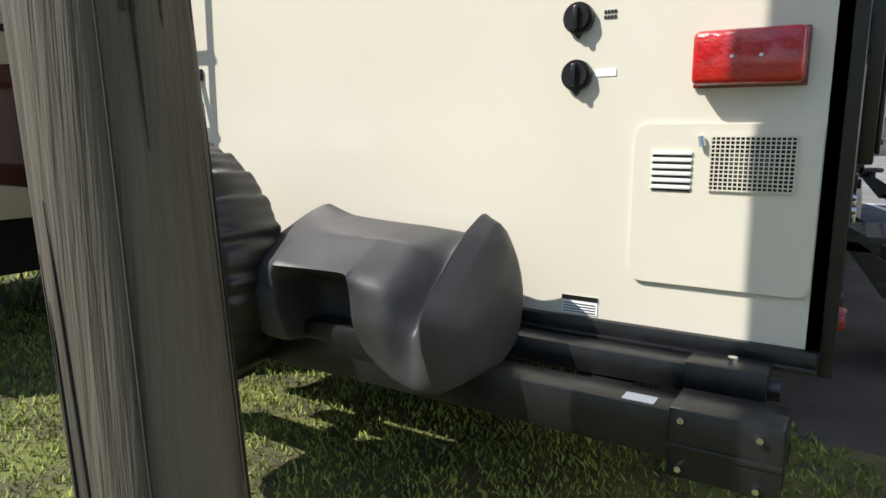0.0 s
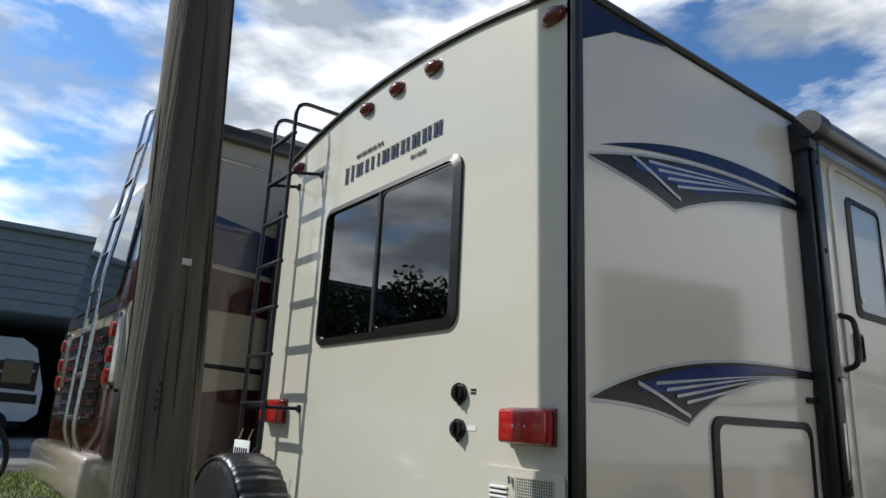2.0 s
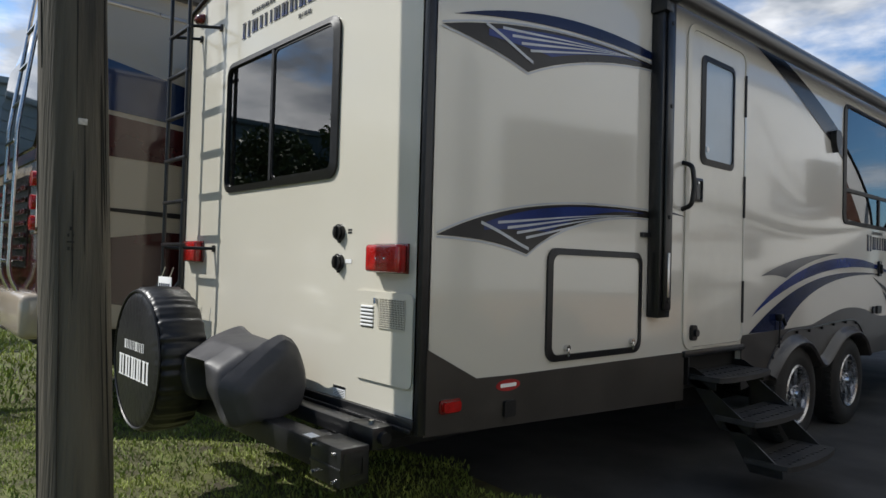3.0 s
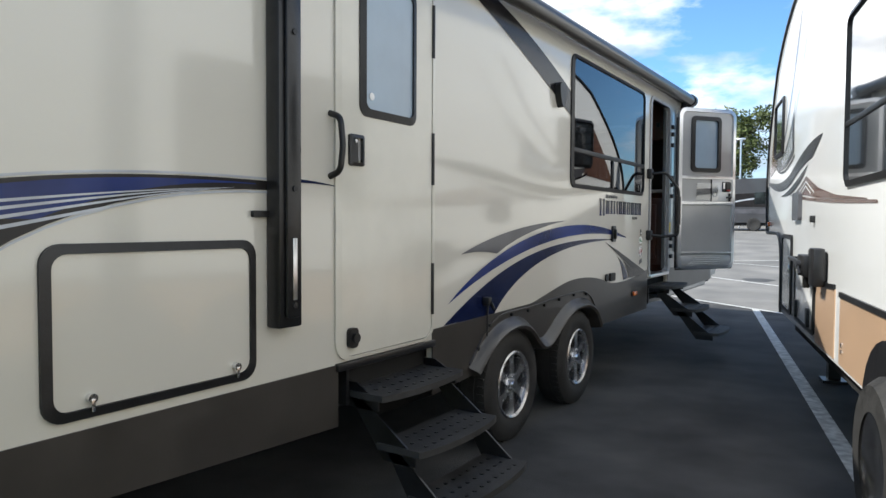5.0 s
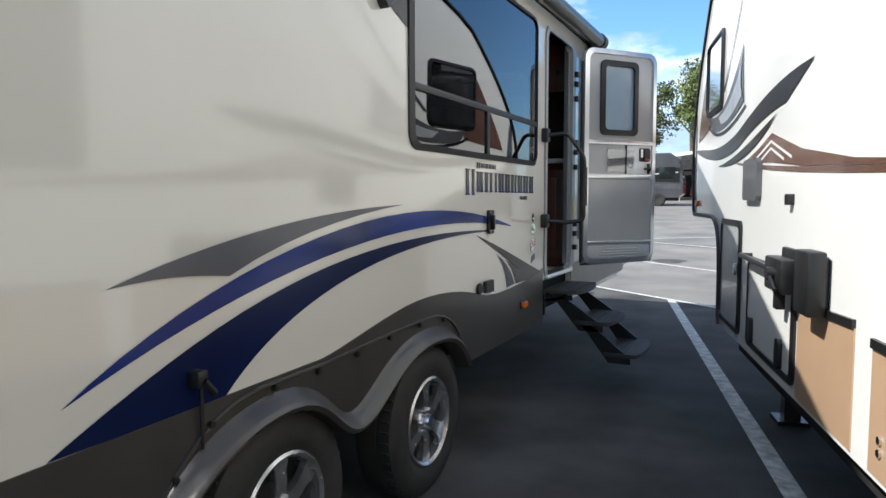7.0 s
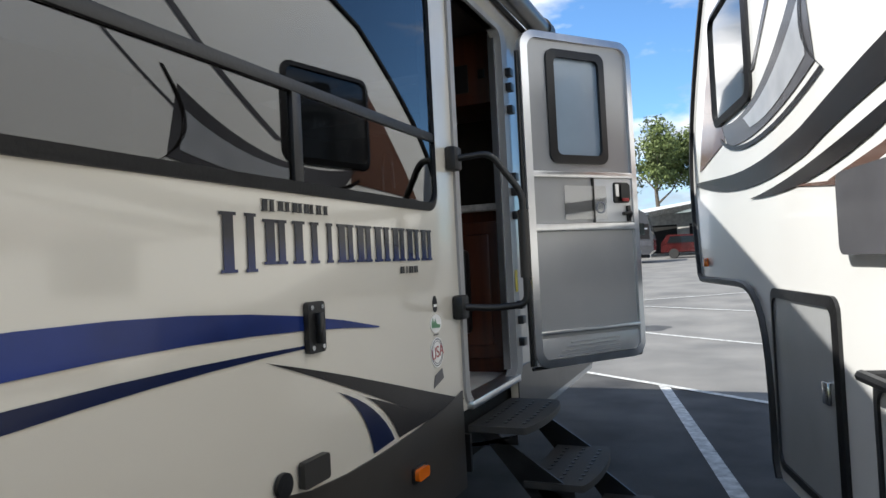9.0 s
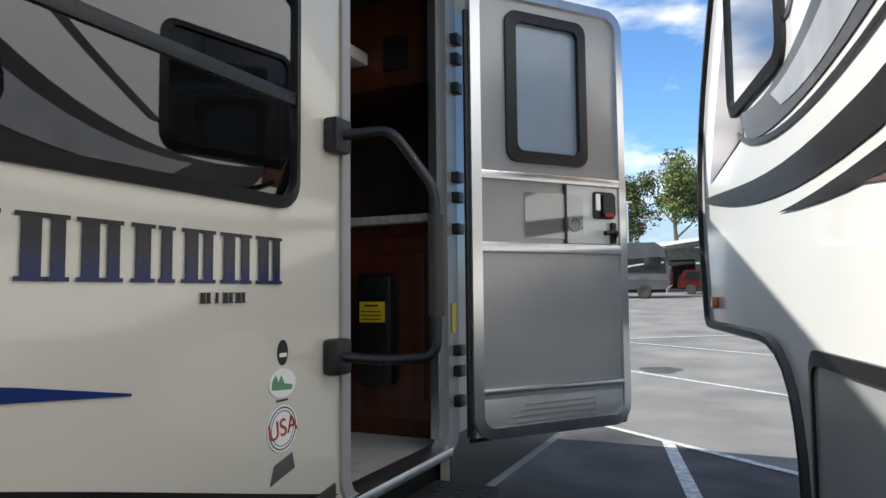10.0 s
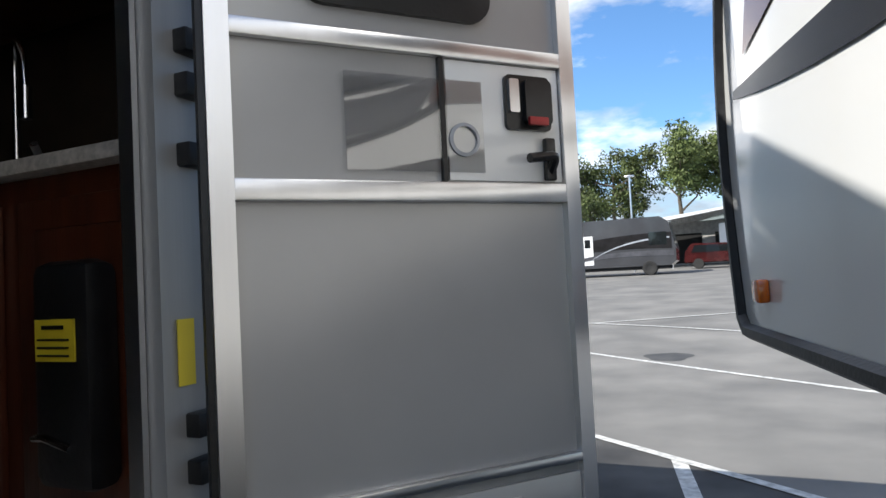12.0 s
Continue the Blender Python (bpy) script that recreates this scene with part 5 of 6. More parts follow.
def kitchen():
    c = thing("kitchen_cabinet", "cherry wood base cabinet inside the trailer", "cabinet")
    bm = B()
    box(bm, -1.9, 7.56, 0.88, -0.06, 8.1, 1.778)
    part("body", bm, CHERRY, c)
    for x0, x1 in ((-1.25, -0.72), (-0.64, -0.10)):
        bm = B()
        box(bm, x0, 7.54, 0.96, x1, 7.558, 1.72, 0.004)
        d = part("door", bm, CHERRY, c, "raised-panel cherry door")
        bm = B()
        box(bm, x0 + .07, 7.528, 1.03, x1 - .07, 7.541, 1.65, 0.008)
        part("raised_panel", bm, CHERRY, d)
    t = thing("countertop", "pale laminate kitchen countertop", "countertop")
    bm = B()
    box(bm, -1.92, 7.51, 1.78, -0.055, 8.12, 1.818, 0.008)
    part("slab", bm, COUNTER, t)
    f = thing("faucet", "chrome gooseneck kitchen faucet on the countertop", "faucet", pose(-0.20, 0, 0.018))
    bm = B()
    tube(bm, arc_pts([(-0.72, 7.72, 1.80), (-0.72, 7.72, 2.14), (-0.68, 7.70, 2.20), (-0.64, 7.69, 2.14), (-0.63, 7.69, 2.04)], 0.03), 0.011, 10)
    tube(bm, [(-0.63, 7.69, 2.05), (-0.628, 7.688, 1.96)], 0.016, 10)
    part("spout", bm, CHROME, f)
    bm = B()
    tube(bm, [(-0.72, 7.72, 1.80), (-0.72, 7.72, 1.84)], 0.025, 12)
    tube(bm, [(-0.62, 7.72, 1.80), (-0.62, 7.72, 1.86), (-0.60, 7.69, 1.89)], 0.012, 8)
    part("handle", bm, CHROME, f)
    x = thing("fire_extinguisher", "black fire extinguisher case with yellow label", "fire extinguisher", pose(0.12, 0, 0.03))
    bm = B()
    box(bm, -0.575, 7.44, 1.07, -0.395, 7.526, 1.54, 0.03)
    part("case", bm, BLACK, x)
    bm = B()
    box(bm, -0.545, 7.435, 1.335, -0.425, 7.439, 1.42)
    l = part("label", bm, YEL, x)
    bm = B()
    for k in range(3):
        box(bm, -0.535, 7.432, 1.345 + .016 * k, -0.44, 7.4348, 1.349 + .016 * k)
    box(bm, -0.52, 7.432, 1.400, -0.455, 7.4348, 1.408)
    tagged(part("print", bm, BLACK, l), kind="stuff")
    bm = B()
    tube(bm, [(-0.55, 7.43, 1.18), (-0.50, 7.42, 1.185), (-0.44, 7.43, 1.165)], 0.008, 8)
    part("lever", bm, CHROME, x)
    u = thing("wall_cabinet", "cherry wood overhead cabinet with radio panel", "cabinet")
    bm = B()
    box(bm, -1.5, 7.56, 2.39, -0.06, 8.0, 2.79, 0.004)
    part("body", bm, CHERRY, u)
    bm = B()
    box(bm, -0.37, 7.55, 2.46, -0.25, 7.559, 2.62, 0.004)
    box(bm, -0.19, 7.55, 2.53, -0.15, 7.559, 2.58, 0.004)
    part("control_panel", bm, BLACK, u)
    h = thing("range_hood", "white range hood under the overhead cabinets", "range hood")
    bm = B()
    box(bm, -1.05, 7.36, 2.50, -0.45, 7.555, 2.56, 0.01)
    part("body", bm, WHITE, h)
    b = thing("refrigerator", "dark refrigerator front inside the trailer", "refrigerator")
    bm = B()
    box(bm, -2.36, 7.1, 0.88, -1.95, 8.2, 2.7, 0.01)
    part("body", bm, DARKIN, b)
    # partitions, ceiling and lining all take the brown darkened for indoor shade
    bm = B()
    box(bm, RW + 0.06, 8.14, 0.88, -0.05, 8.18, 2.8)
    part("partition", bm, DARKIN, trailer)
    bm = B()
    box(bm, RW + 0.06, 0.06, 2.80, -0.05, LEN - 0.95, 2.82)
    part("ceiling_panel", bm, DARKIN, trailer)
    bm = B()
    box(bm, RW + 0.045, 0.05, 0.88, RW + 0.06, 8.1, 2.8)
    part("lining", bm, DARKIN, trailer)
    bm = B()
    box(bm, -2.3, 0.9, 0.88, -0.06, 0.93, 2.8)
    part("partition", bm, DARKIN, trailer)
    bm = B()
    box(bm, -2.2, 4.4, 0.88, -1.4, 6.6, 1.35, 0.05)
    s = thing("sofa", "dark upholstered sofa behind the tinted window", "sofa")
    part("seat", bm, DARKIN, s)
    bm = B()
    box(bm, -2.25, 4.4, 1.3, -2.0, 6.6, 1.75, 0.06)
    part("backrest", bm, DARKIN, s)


kitchen()


def slide_out():
    bm = B()
    box(bm, RW - 0.72, 0.30, 0.95, RW - 0.01, 3.6, 2.74, 0.01)
    s = part("slide_out", bm, SIDE, trailer, "cream slide-out room on the far side")
    bm = B()
    box(bm, RW - 0.78, 0.27, 0.93, RW - 0.72, 0.42, 2.78, 0.01)
    part("flange", bm, BLACK, s)
    bm = B()
    ring(bm, rr(RW - 0.60, 1.35, RW - 0.12, 2.25, 0.06), rr(RW - 0.56, 1.39, RW - 0.16, 2.21, 0.05), rear, -0.30, -0.28, 0.005)
    w = part("window", bm, BLACK, s)
    bm = B()
    prism(bm, rr(RW - 0.57, 1.38, RW - 0.15, 2.22, 0.05), rear, -0.299, -0.29)
    part("pane", bm, GLASS, w)


slide_out()


# ---- the wooden utility pole ----
def utility_pole():
    e = thing("utility_pole", "weathered grey-brown wooden utility pole in grass", "utility pole", pose(-0.885, -0.945, 0))
    bm = B()
    n = 40
    rows = []
    for k in range(61):
        z = -0.1 + 8.2 * k / 60
        rad = 0.132 - 0.0045 * z
        row = []
        for i in range(n):
            a = 2 * math.pi * i / n
            q = rad * (1 + 0.022 * noise.noise(Vector((math.cos(a) * 5, math.sin(a) * 5, z * 0.25))) + 0.02 * noise.noise(Vector((math.cos(a) * 14, math.sin(a) * 14, z * 0.5))))
            row.append(bm.verts.new((q * math.cos(a) - 0.052 * z, q * math.sin(a) - 0.03 * z, z)))
        rows.append(row)
    for r0, r1 in zip(rows, rows[1:]):
        for i in range(n):
            bm.faces.new((r0[i], r0[(i + 1) % n], r1[(i + 1) % n], r1[i]))
    bm.faces.new(rows[-1])
    part("trunk", bm, WOODP, e)
    rng = random.Random(4)
    for k in range(16):
        a = rng.uniform(-2.4, 1.2)
        z0, l = rng.uniform(0.1, 2.4), rng.uniform(0.35, 1.2)
        bm = B()
        pts = [((0.1335 - .0045 * z) * math.cos(a + .05 * math.sin(3 * z + k)) - .052 * z, (0.1335 - .0045 * z) * math.sin(a + .05 * math.sin(3 * z + k)) - .03 * z, z) for z in (z0 + l * q / 8 for q in range(9))]
        tube(bm, pts, 0.003, 5, radii=[0.0006 + 0.0026 * math.sin(math.pi * q / 8) for q in range(9)])
        part("crack", bm, CRACK, e, "dark drying crack" if k == 0 else "")
    # small metal tag and a branded stamp
    ang = math.atan2(-0.35, 1.0) + 0.35
    bm = B()
    box(bm, -0.002, -0.016, -0.012, 0.003, 0.016, 0.012, 0.001)
    t = part("tag", bm, COUNTER, e, "small worn metal tag")
    t.matrix_basis = Matrix.Translation((0.124 * math.cos(ang) - .052 * 1.77, 0.124 * math.sin(ang) - .03 * 1.77, 1.77)) @ pose(0, 0, 0, 0, 0, math.degrees(ang))
    ang -= 0.35
    bm = B()
    for u, v, w, h in ((0, .06, .01, .014), (-.008, .035, .006, .012), (.008, .035, .006, .012), (0, .01, .026, .006), (-.006, -.015, .008, .014), (.007, -.015, .008, .014)):
        box(bm, -0.001, u - w / 2, v - h / 2, 0.0015, u + w / 2, v + h / 2)
    t = part("brand_marks", bm, CRACK, e, "burnt-in marks as plain bars")
    t.matrix_basis = Matrix.Translation((0.127 * math.cos(ang) - .052 * 1.3, 0.127 * math.sin(ang) - .03 * 1.3, 1.30)) @ pose(0, 0, 0, 0, 0, math.degrees(ang))


utility_pole()


# ---- white fifth-wheel trailer ----
def fifth_wheel():
    e = thing("fifth_wheel_trailer", "white fifth-wheel trailer with brown and black swooshes", "trailer", pose(1.663, 4.954, 0, 0, 0, 12.88))
    bm = B()
    bottom = [(-6.6, 0.60), (2.06, 0.58)]
    neck = bez((2.11, 0.64), (2.11, 1.12), (2.13, 1.335), (2.55, 1.335), 9)
    nose = [(3.42, 1.33)] + bez((3.47, 1.36), (3.66, 1.98), (3.55, 2.32), (2.78, 3.02), 14) + bez((2.78, 3.02), (2.4, 3.25), (1.8, 3.42), (1.0, 3.45), 6)[1:]
    prof = bottom + neck + nose + [(-6.6, 3.45)]
    prism(bm, prof, left, -2.5, 0.0)
    part("body", bm, WHITE, e, "glossy white fibreglass body")
    edge = neck + nose
    bm = B()
    tube(bm, [(-0.004, u, v) for u, v in [(2.08, 0.58)] + edge], 0.018, 6)
    part("edge_trim", bm, BLACK, e, "dark edge moulding")

    def dec(m, top, bot, d=0.004):
        part("decal", sliver(B(), top, bot, left, d), m, e, "", False)
    # two black blades that sweep up from the nose
    dec(DKV, bez((3.42, 1.90), (2.7, 1.86), (2.35, 1.80), (1.70, 1.875), 10) + bez((1.62, 1.885), (1.25, 1.95), (0.75, 2.07), (0.08, 2.05), 10), bez((3.42, 1.88), (2.75, 1.76), (2.2, 1.715), (1.60, 1.785), 10) + bez((1.54, 1.795), (1.2, 1.87), (0.75, 1.92), (0.50, 1.92), 9) + [(0.08, 2.05)])
    dec(DKV, bez((2.28, 1.705), (1.7, 1.715), (1.15, 1.81), (0.66, 1.89), 10), bez((2.28, 1.705), (1.7, 1.66), (1.1, 1.72), (0.66, 1.89), 10), 0.005)
    # brown peak with white chevrons and the thin line below it
    dec(BROWNV, [(1.40, 1.685), (1.05, 1.735), (0.74, 1.80), (0.21, 1.685), (-0.4, 1.61), (-1.2, 1.56)], [(1.40, 1.68), (1.05, 1.668), (0.74, 1.655), (0.21, 1.612), (-0.4, 1.585), (-1.2, 1.555)])
    for k in range(2):
        h = 0.13 * k
        a = [(1.10 - h, 1.688 - 0.01 * k), (0.74, 1.765 - 0.035 * k), (0.36 + h, 1.665 - 0.003 * k)]
        dec(WHITE, a, [(u, v - .014) for u, v in a], 0.006)
    dec(BROWNV, bez((1.72, 1.705), (1.1, 1.66), (0.4, 1.60), (-1.4, 1.545), 8), bez((1.72, 1.70), (1.1, 1.635), (0.4, 1.572), (-1.4, 1.53), 8))
    # painted field round the nose window, its brown wedge and pin lines
    dec(BROWNV, bez((2.66, 2.02), (2.70, 2.2), (2.74, 2.35), (2.66, 2.62), 8), bez((3.30, 1.95), (3.2, 2.15), (3.05, 2.35), (2.80, 2.66), 8))
    dec(GREYV, bez((2.72, 2.11), (2.3, 2.02), (1.9, 2.12), (1.52, 2.42), 12), bez((2.60, 1.985), (2.25, 1.93), (1.8, 1.97), (1.45, 2.06), 12))
    dec(SILV, bez((2.30, 2.06), (2.1, 2.06), (1.8, 2.12), (1.55, 2.30), 8), bez((2.2, 2.0), (2.0, 1.99), (1.8, 2.01), (1.52, 2.10), 8), 0.006)
    dec(DKV, bez((2.74, 2.05), (2.45, 1.90), (1.9, 1.92), (1.40, 2.035), 12), bez((2.74, 2.03), (2.45, 1.88), (1.9, 1.90), (1.38, 2.02), 12), 0.006)
    dec(DKV, bez((1.40, 2.035), (1.6, 2.14), (1.62, 2.25), (1.45, 2.50), 8), bez((1.38, 2.02), (1.57, 2.14), (1.59, 2.25), (1.43, 2.50), 8), 0.006)
    for u, w in ((2.15, 0.05), (1.62, 0.02)):
        a = bez((u, 2.22), (u - .25, 2.42), (u - .5, 2.6), (u - .95, 3.2), 8)
        dec(GREYV, a, [(p - w, q) for p, q in a], 0.005)

    def win(u0, v0, u1, v1):
        bm = B()
        ring(bm, rr(u0, v0, u1, v1, 0.07), rr(u0 + .03, v0 + .03, u1 - .03, v1 - .03, 0.05), left, 0.0, 0.024, 0.01)
        w = part("window", bm, BLACK, e, "tinted window in black frame")
        bm = B()
        prism(bm, rr(u0 + .028, v0 + .028, u1 - .028, v1 - .028, 0.05), left, 0.002, 0.010)
        part("pane", bm, DGLASS, w)
        return w
    win(2.14, 2.11, 2.84, 2.68)
    w = win(-2.3, 1.64, -0.68, 2.62)
    bm = B()
    box(bm, -0.018, -2.27, 1.98, -0.006, -0.71, 2.01, 0.003)
    part("mullion", bm, BLACK, w)

    def hatch2(u0, v0, u1, v1, m, lab):
        bm = B()
        ring(bm, rr(u0, v0, u1, v1, 0.05), rr(u0 + .035, v0 + .035, u1 - .035, v1 - .035, 0.04), left, 0.0, 0.018, 0.006)
        h = part("baggage_door", bm, BLACK, e, lab)
        bm = B()
        prism(bm, rr(u0 + .034, v0 + .034, u1 - .034, v1 - .034, 0.04), left, 0.0, 0.010)
        part("door_skin", bm, m, h)
        return h
    h = hatch2(1.38, 0.635, 2.045, 1.335, SILVER, "silver baggage door in black frame")
    bm = B()
    box(bm, -0.03, 1.44, 1.0, -0.010, 1.49, 1.07, 0.004)
    part("thumb_latch", bm, CHROME, h)
    h = hatch2(0.21, 0.635, 1.17, 1.145, WHITE, "white baggage door in black frame")
    for u in (1.02, 0.42):
        bm = B()
        prism(bm, rr(u - .035, 0.67, u + .035, 0.81, 0.02), left, 0.010, 0.03)
        part("thumb_latch", bm, BLACK, h)
    bm = B()
    tube(bm, [(-0.06, 1.11, 1.15), (-0.06, 0.36, 1.14)], 0.016, 8)
    tube(bm, [(0.0, 1.11, 1.15), (-0.06, 1.11, 1.15)], 0.014, 8)
    j = part("awning_brace", bm, BLACKG, e, "black steel bracket with arm")
    bm = B()
    box(bm, -0.03, -0.20, 1.05, -0.002, 0.38, 1.25, 0.01)
    box(bm, -0.10, 0.10, 1.06, -0.03, 0.38, 1.21, 0.01)
    box(bm, -0.07, 0.28, 0.97, -0.03, 0.34, 1.06, 0.006)
    box(bm, -0.09, -0.23, 1.02, -0.02, -0.05, 1.27, 0.012)
    part("housing", bm, BLACK, j)
    bm = B()
    tube(bm, [(-0.10, 0.22, 1.14), (-0.13, 0.22, 1.14)], 0.03, 10)
    tube(bm, [(-0.12, 0.22, 1.14), (-0.12, 0.10, 1.08)], 0.010, 8)
    part("crank", bm, BLACKG, j)
    bm = B()
    prism(bm, rr(0.93, 1.46, 1.28, 1.69, 0.03), left, 0.0, 0.03)
    part("vent", bm, GREYV, e, "grey oblong vent cover")
    bm = B()
    prism(bm, rr(0.31, 1.44, 0.36, 1.49, 0.01), left, 0.0, 0.03)
    part("key_lock", bm, BLACK, e)
    # lower tan panels between white posts
    for u0, u1 in ((-0.47, 0.18), (-6.4, -0.63)):
        bm = B()
        prism(bm, [(u0, 0.605), (u1, 0.605), (u1, 1.0), (u0, 1.03)], left, 0.0, 0.006)
        t = part("skirt_panel", bm, TAN, e, "tan lower skirt panel")
        bm = B()
        prism(bm, [(u0, 1.03), (u1, 1.0), (u1, 1.03), (u0, 1.06)], left, 0.0, 0.014)
        part("drip_rail", bm, BLACK, t)
    for v in (0.60, 0.64):
        bm = B()
        tube(bm, [(-0.006, -0.72, v + .09), (-0.014, -0.72, v + .09)], 0.014, 8)
        part("screw", bm, CHROME, e)
    # underframe block, its colour dark for the shade below the body
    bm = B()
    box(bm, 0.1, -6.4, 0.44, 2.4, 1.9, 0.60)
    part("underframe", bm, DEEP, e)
    for y in (-1.75, -2.75):
        bm = B()
        prism(bm, bez((y - .48, 0.52), (y - .45, 1.05), (y + .45, 1.05), (y + .48, 0.52), 12), left, 0.006, 0.02)
        part("wheel_arch", bm, BLACK, e)
        bm = B()
        lathe(bm, [(0.22, 0.1), (0.34, 0.1), (0.38, 0.05), (0.38, -0.05), (0.34, -0.1), (0.22, -0.1)], 40)
        bmesh.ops.translate(bm, vec=(0.02, y, 0.38), verts=bm.verts)
        w = part("tyre", bm, RUBBER, e)
        bm = B()
        lathe(bm, [(0.0005, -0.06), (0.15, -0.05), (0.22, -0.09), (0.235, -0.1)], 30)
        bmesh.ops.translate(bm, vec=(0.02, y, 0.38), verts=bm.verts)
        part("rim", bm, CHROME, w)
    bm = B()
    box(bm, 0.35, 1.7, 0.004, 0.45, 1.8, 0.5)
    box(bm, 0.30, 1.65, 0.004, 0.50, 1.85, 0.03)
    part("landing_leg", bm, BLACKG, e)
    bm = B()
    box(bm, -0.025, 3.22, 1.405, 0.0, 3.275, 1.455, 0.006)
    m = part("marker_lamp", bm, AMBER, e, "amber side marker lamp")


DGLASS = mat("dark_reflective_glass", (0.012, 0.014, 0.016), 0.02, var=0.0, coat=1.0)
fifth_wheel()


# ---- motor coach on the other side of the trailer ----
def coach():
    e = thing("motor_coach", "cream, maroon and blue motor coach parked on grass", "motorhome", pose(-3.34, -0.62, 0))
    L, W, H = 10.5, 2.5, 3.45
    bm = B()
    prof = [(0.12, 0.72), (0.0, 1.0), (-0.02, 1.9), (0.08, 2.9), (0.22, 3.35), (0.45, H), (L, H), (L, 0.72)]
    prism(bm, prof, lambda u, v, d: (d, u, v), -W, 0.0)
    bmesh.ops.bevel(bm, geom=[x for x in bm.edges if x.calc_length() < 1.2 and abs(x.verts[0].co.x - x.verts[1].co.x) < 1e-5], offset=0.10, segments=4, affect="EDGES")
    part("body", bm, COACHC, e, "glossy cream coach body")

    def dec(m, top, bot, d=0.005):
        part("decal", sliver(B(), top, bot, side, d), m, e, "", False)
    dec(COACHB, [(0.12, 2.75), (0.8, 2.62), (1.8, 2.45), (4, 2.3), (L - .3, 2.4)], [(0.12, 2.35), (0.8, 2.30), (1.8, 2.2), (4, 2.1), (L - .3, 2.2)])
    dec(COACHM, [(0.12, 2.32), (0.8, 2.26), (1.8, 2.16), (4, 2.06), (L - .3, 2.1)], [(0.12, 2.0), (0.8, 1.98), (1.8, 1.9), (4, 1.9), (L - .3, 1.95)])
    dec(COACHM, [(0.12, 1.35), (0.8, 1.45), (1.8, 1.42), (4, 1.3), (L - .3, 1.3)], [(0.12, 0.95), (0.8, 0.85), (1.8, 0.82), (4, 0.8), (L - .3, 0.8)])
    dec(DKV, [(0.12, 1.62), (0.9, 1.60), (2.0, 1.55)], [(0.12, 1.60), (0.9, 1.56), (2.0, 1.52)])
    bm = B()
    box(bm, 0.0, 0.3, 3.26, 0.10, 6.2, 3.37, 0.02)
    part("slide_awning", bm, SKIRT, e, "rolled slide-out awning")
    bm = B()
    tube(bm, [(0.012, 0.15, 3.12), (0.012, 8, 3.12)], 0.012, 6)
    part("drip_rail", bm, ALU, e)
    # rear face: window, bands, lamps, bumper, chrome ladder
    back = lambda u, v, d: (u, -d + 0.0 + max(0.0, (v - 2.0) * 0.10), v)
    for v0, v1, m in ((2.25, 2.70, COACHB), (1.95, 2.23, COACHM), (0.95, 1.40, COACHM)):
        bm = B()
        prism(bm, [(-W + .12, v0), (-.10, v0), (-.10, v1), (-W + .12, v1)], back, -0.05, 0.028)
        part("rear_band", bm, m, e)
    for v0, v1, m in ((2.30, 2.72, COACHB), (1.98, 2.27, COACHM), (0.97, 1.38, COACHM)):
        lean = max(0.0, (v0 + v1) / 2 - 2.0) * 0.10
        plan = [(-0.115, -0.032 + lean)] + [(-0.10 + 0.112 * math.sin(radians(a)), 0.08 - 0.112 * math.cos(radians(a)) + lean) for a in range(0, 91, 10)] + [(0.012, 0.30)]
        bm = B()
        rows = [[bm.verts.new((x, y, v)) for x, y in plan] for v in (v0, v1)]
        for k in range(len(plan) - 1):
            bm.faces.new((rows[0][k], rows[0][k + 1], rows[1][k + 1], rows[1][k]))
        part("corner_band", bm, m, e)
    bm = B()
    prism(bm, rr(-W + .35, 2.05, -.35, 2.95, 0.1), back, -0.05, 0.04)
    w = part("rear_window", bm, DGLASS, e, "wide dark rear window")
    bm = B()
    prism(bm, rr(-W + .5, 1.15, -.5, 1.85, 0.05), back, 0.0, 0.035)
    g = part("engine_grille", bm, DKV, e)
    for k in range(7):
        bm = B()
        box(bm, -W + .55, -0.05, 1.20 + .09 * k, -.55, -0.034, 1.235 + .09 * k, 0.004)
        part("slat", bm, COACHM, g)
    for x in (-0.24, -W + .24):
        bm = B()
        prism(bm, rr(x - .10, 1.40, x + .10, 1.92, 0.05), back, 0.0, 0.045)
        t = part("tail_light", bm, CHROME, e, "chrome tail light cluster")
        for v in (1.48, 1.63, 1.80):
            bm = B()
            disc(bm, (x, v), 0.055, back, 0.045, 0.065)
            part("lens", bm, RED, t)
    bm = B()
    box(bm, -W + .04, -0.14, 0.66, -.04, 0.10, 0.98, 0.06, 3)
    part("bumper", bm, COACHC, e)
    for x in (-0.5, -0.86):
        bm = B()
        tube(bm, arc_pts([(x, -0.08, 0.98), (x, -0.14, 1.1), (x, -0.12, 2.2), (x, 0.02, 3.3), (x, 0.06, 3.72), (x, 0.55, 3.72), (x, 0.6, 3.45)], 0.08), 0.017, 10)
        l = part("ladder_rail", bm, CHROME, e, "chrome roof ladder rail")
    for k in range(8):
        z = 1.2 + 0.3 * k
        y = -0.13 if z < 2.2 else -0.12 + (z - 2.2) * 0.127
        bm = B()
        tube(bm, [(-0.86, y, z), (-0.5, y, z)], 0.015, 8)
        part("ladder_rung", bm, CHROME, e)
    for y in (3.1, 8.6):
        bm = B()
        lathe(bm, [(0.22, 0.1), (0.42, 0.12), (0.48, 0.06), (0.48, -0.1), (0.3, -0.12)], 36)
        bmesh.ops.translate(bm, vec=(-0.14, y, 0.48), verts=bm.verts)
        part("tyre", bm, RUBBER, e)
    # block under the coach with the shade put into its colour
    bm = B()
    box(bm, -W + .2, 0.3, 0.42, -0.2, L - .3, 0.74)
    part("underframe", bm, DEEP, e)
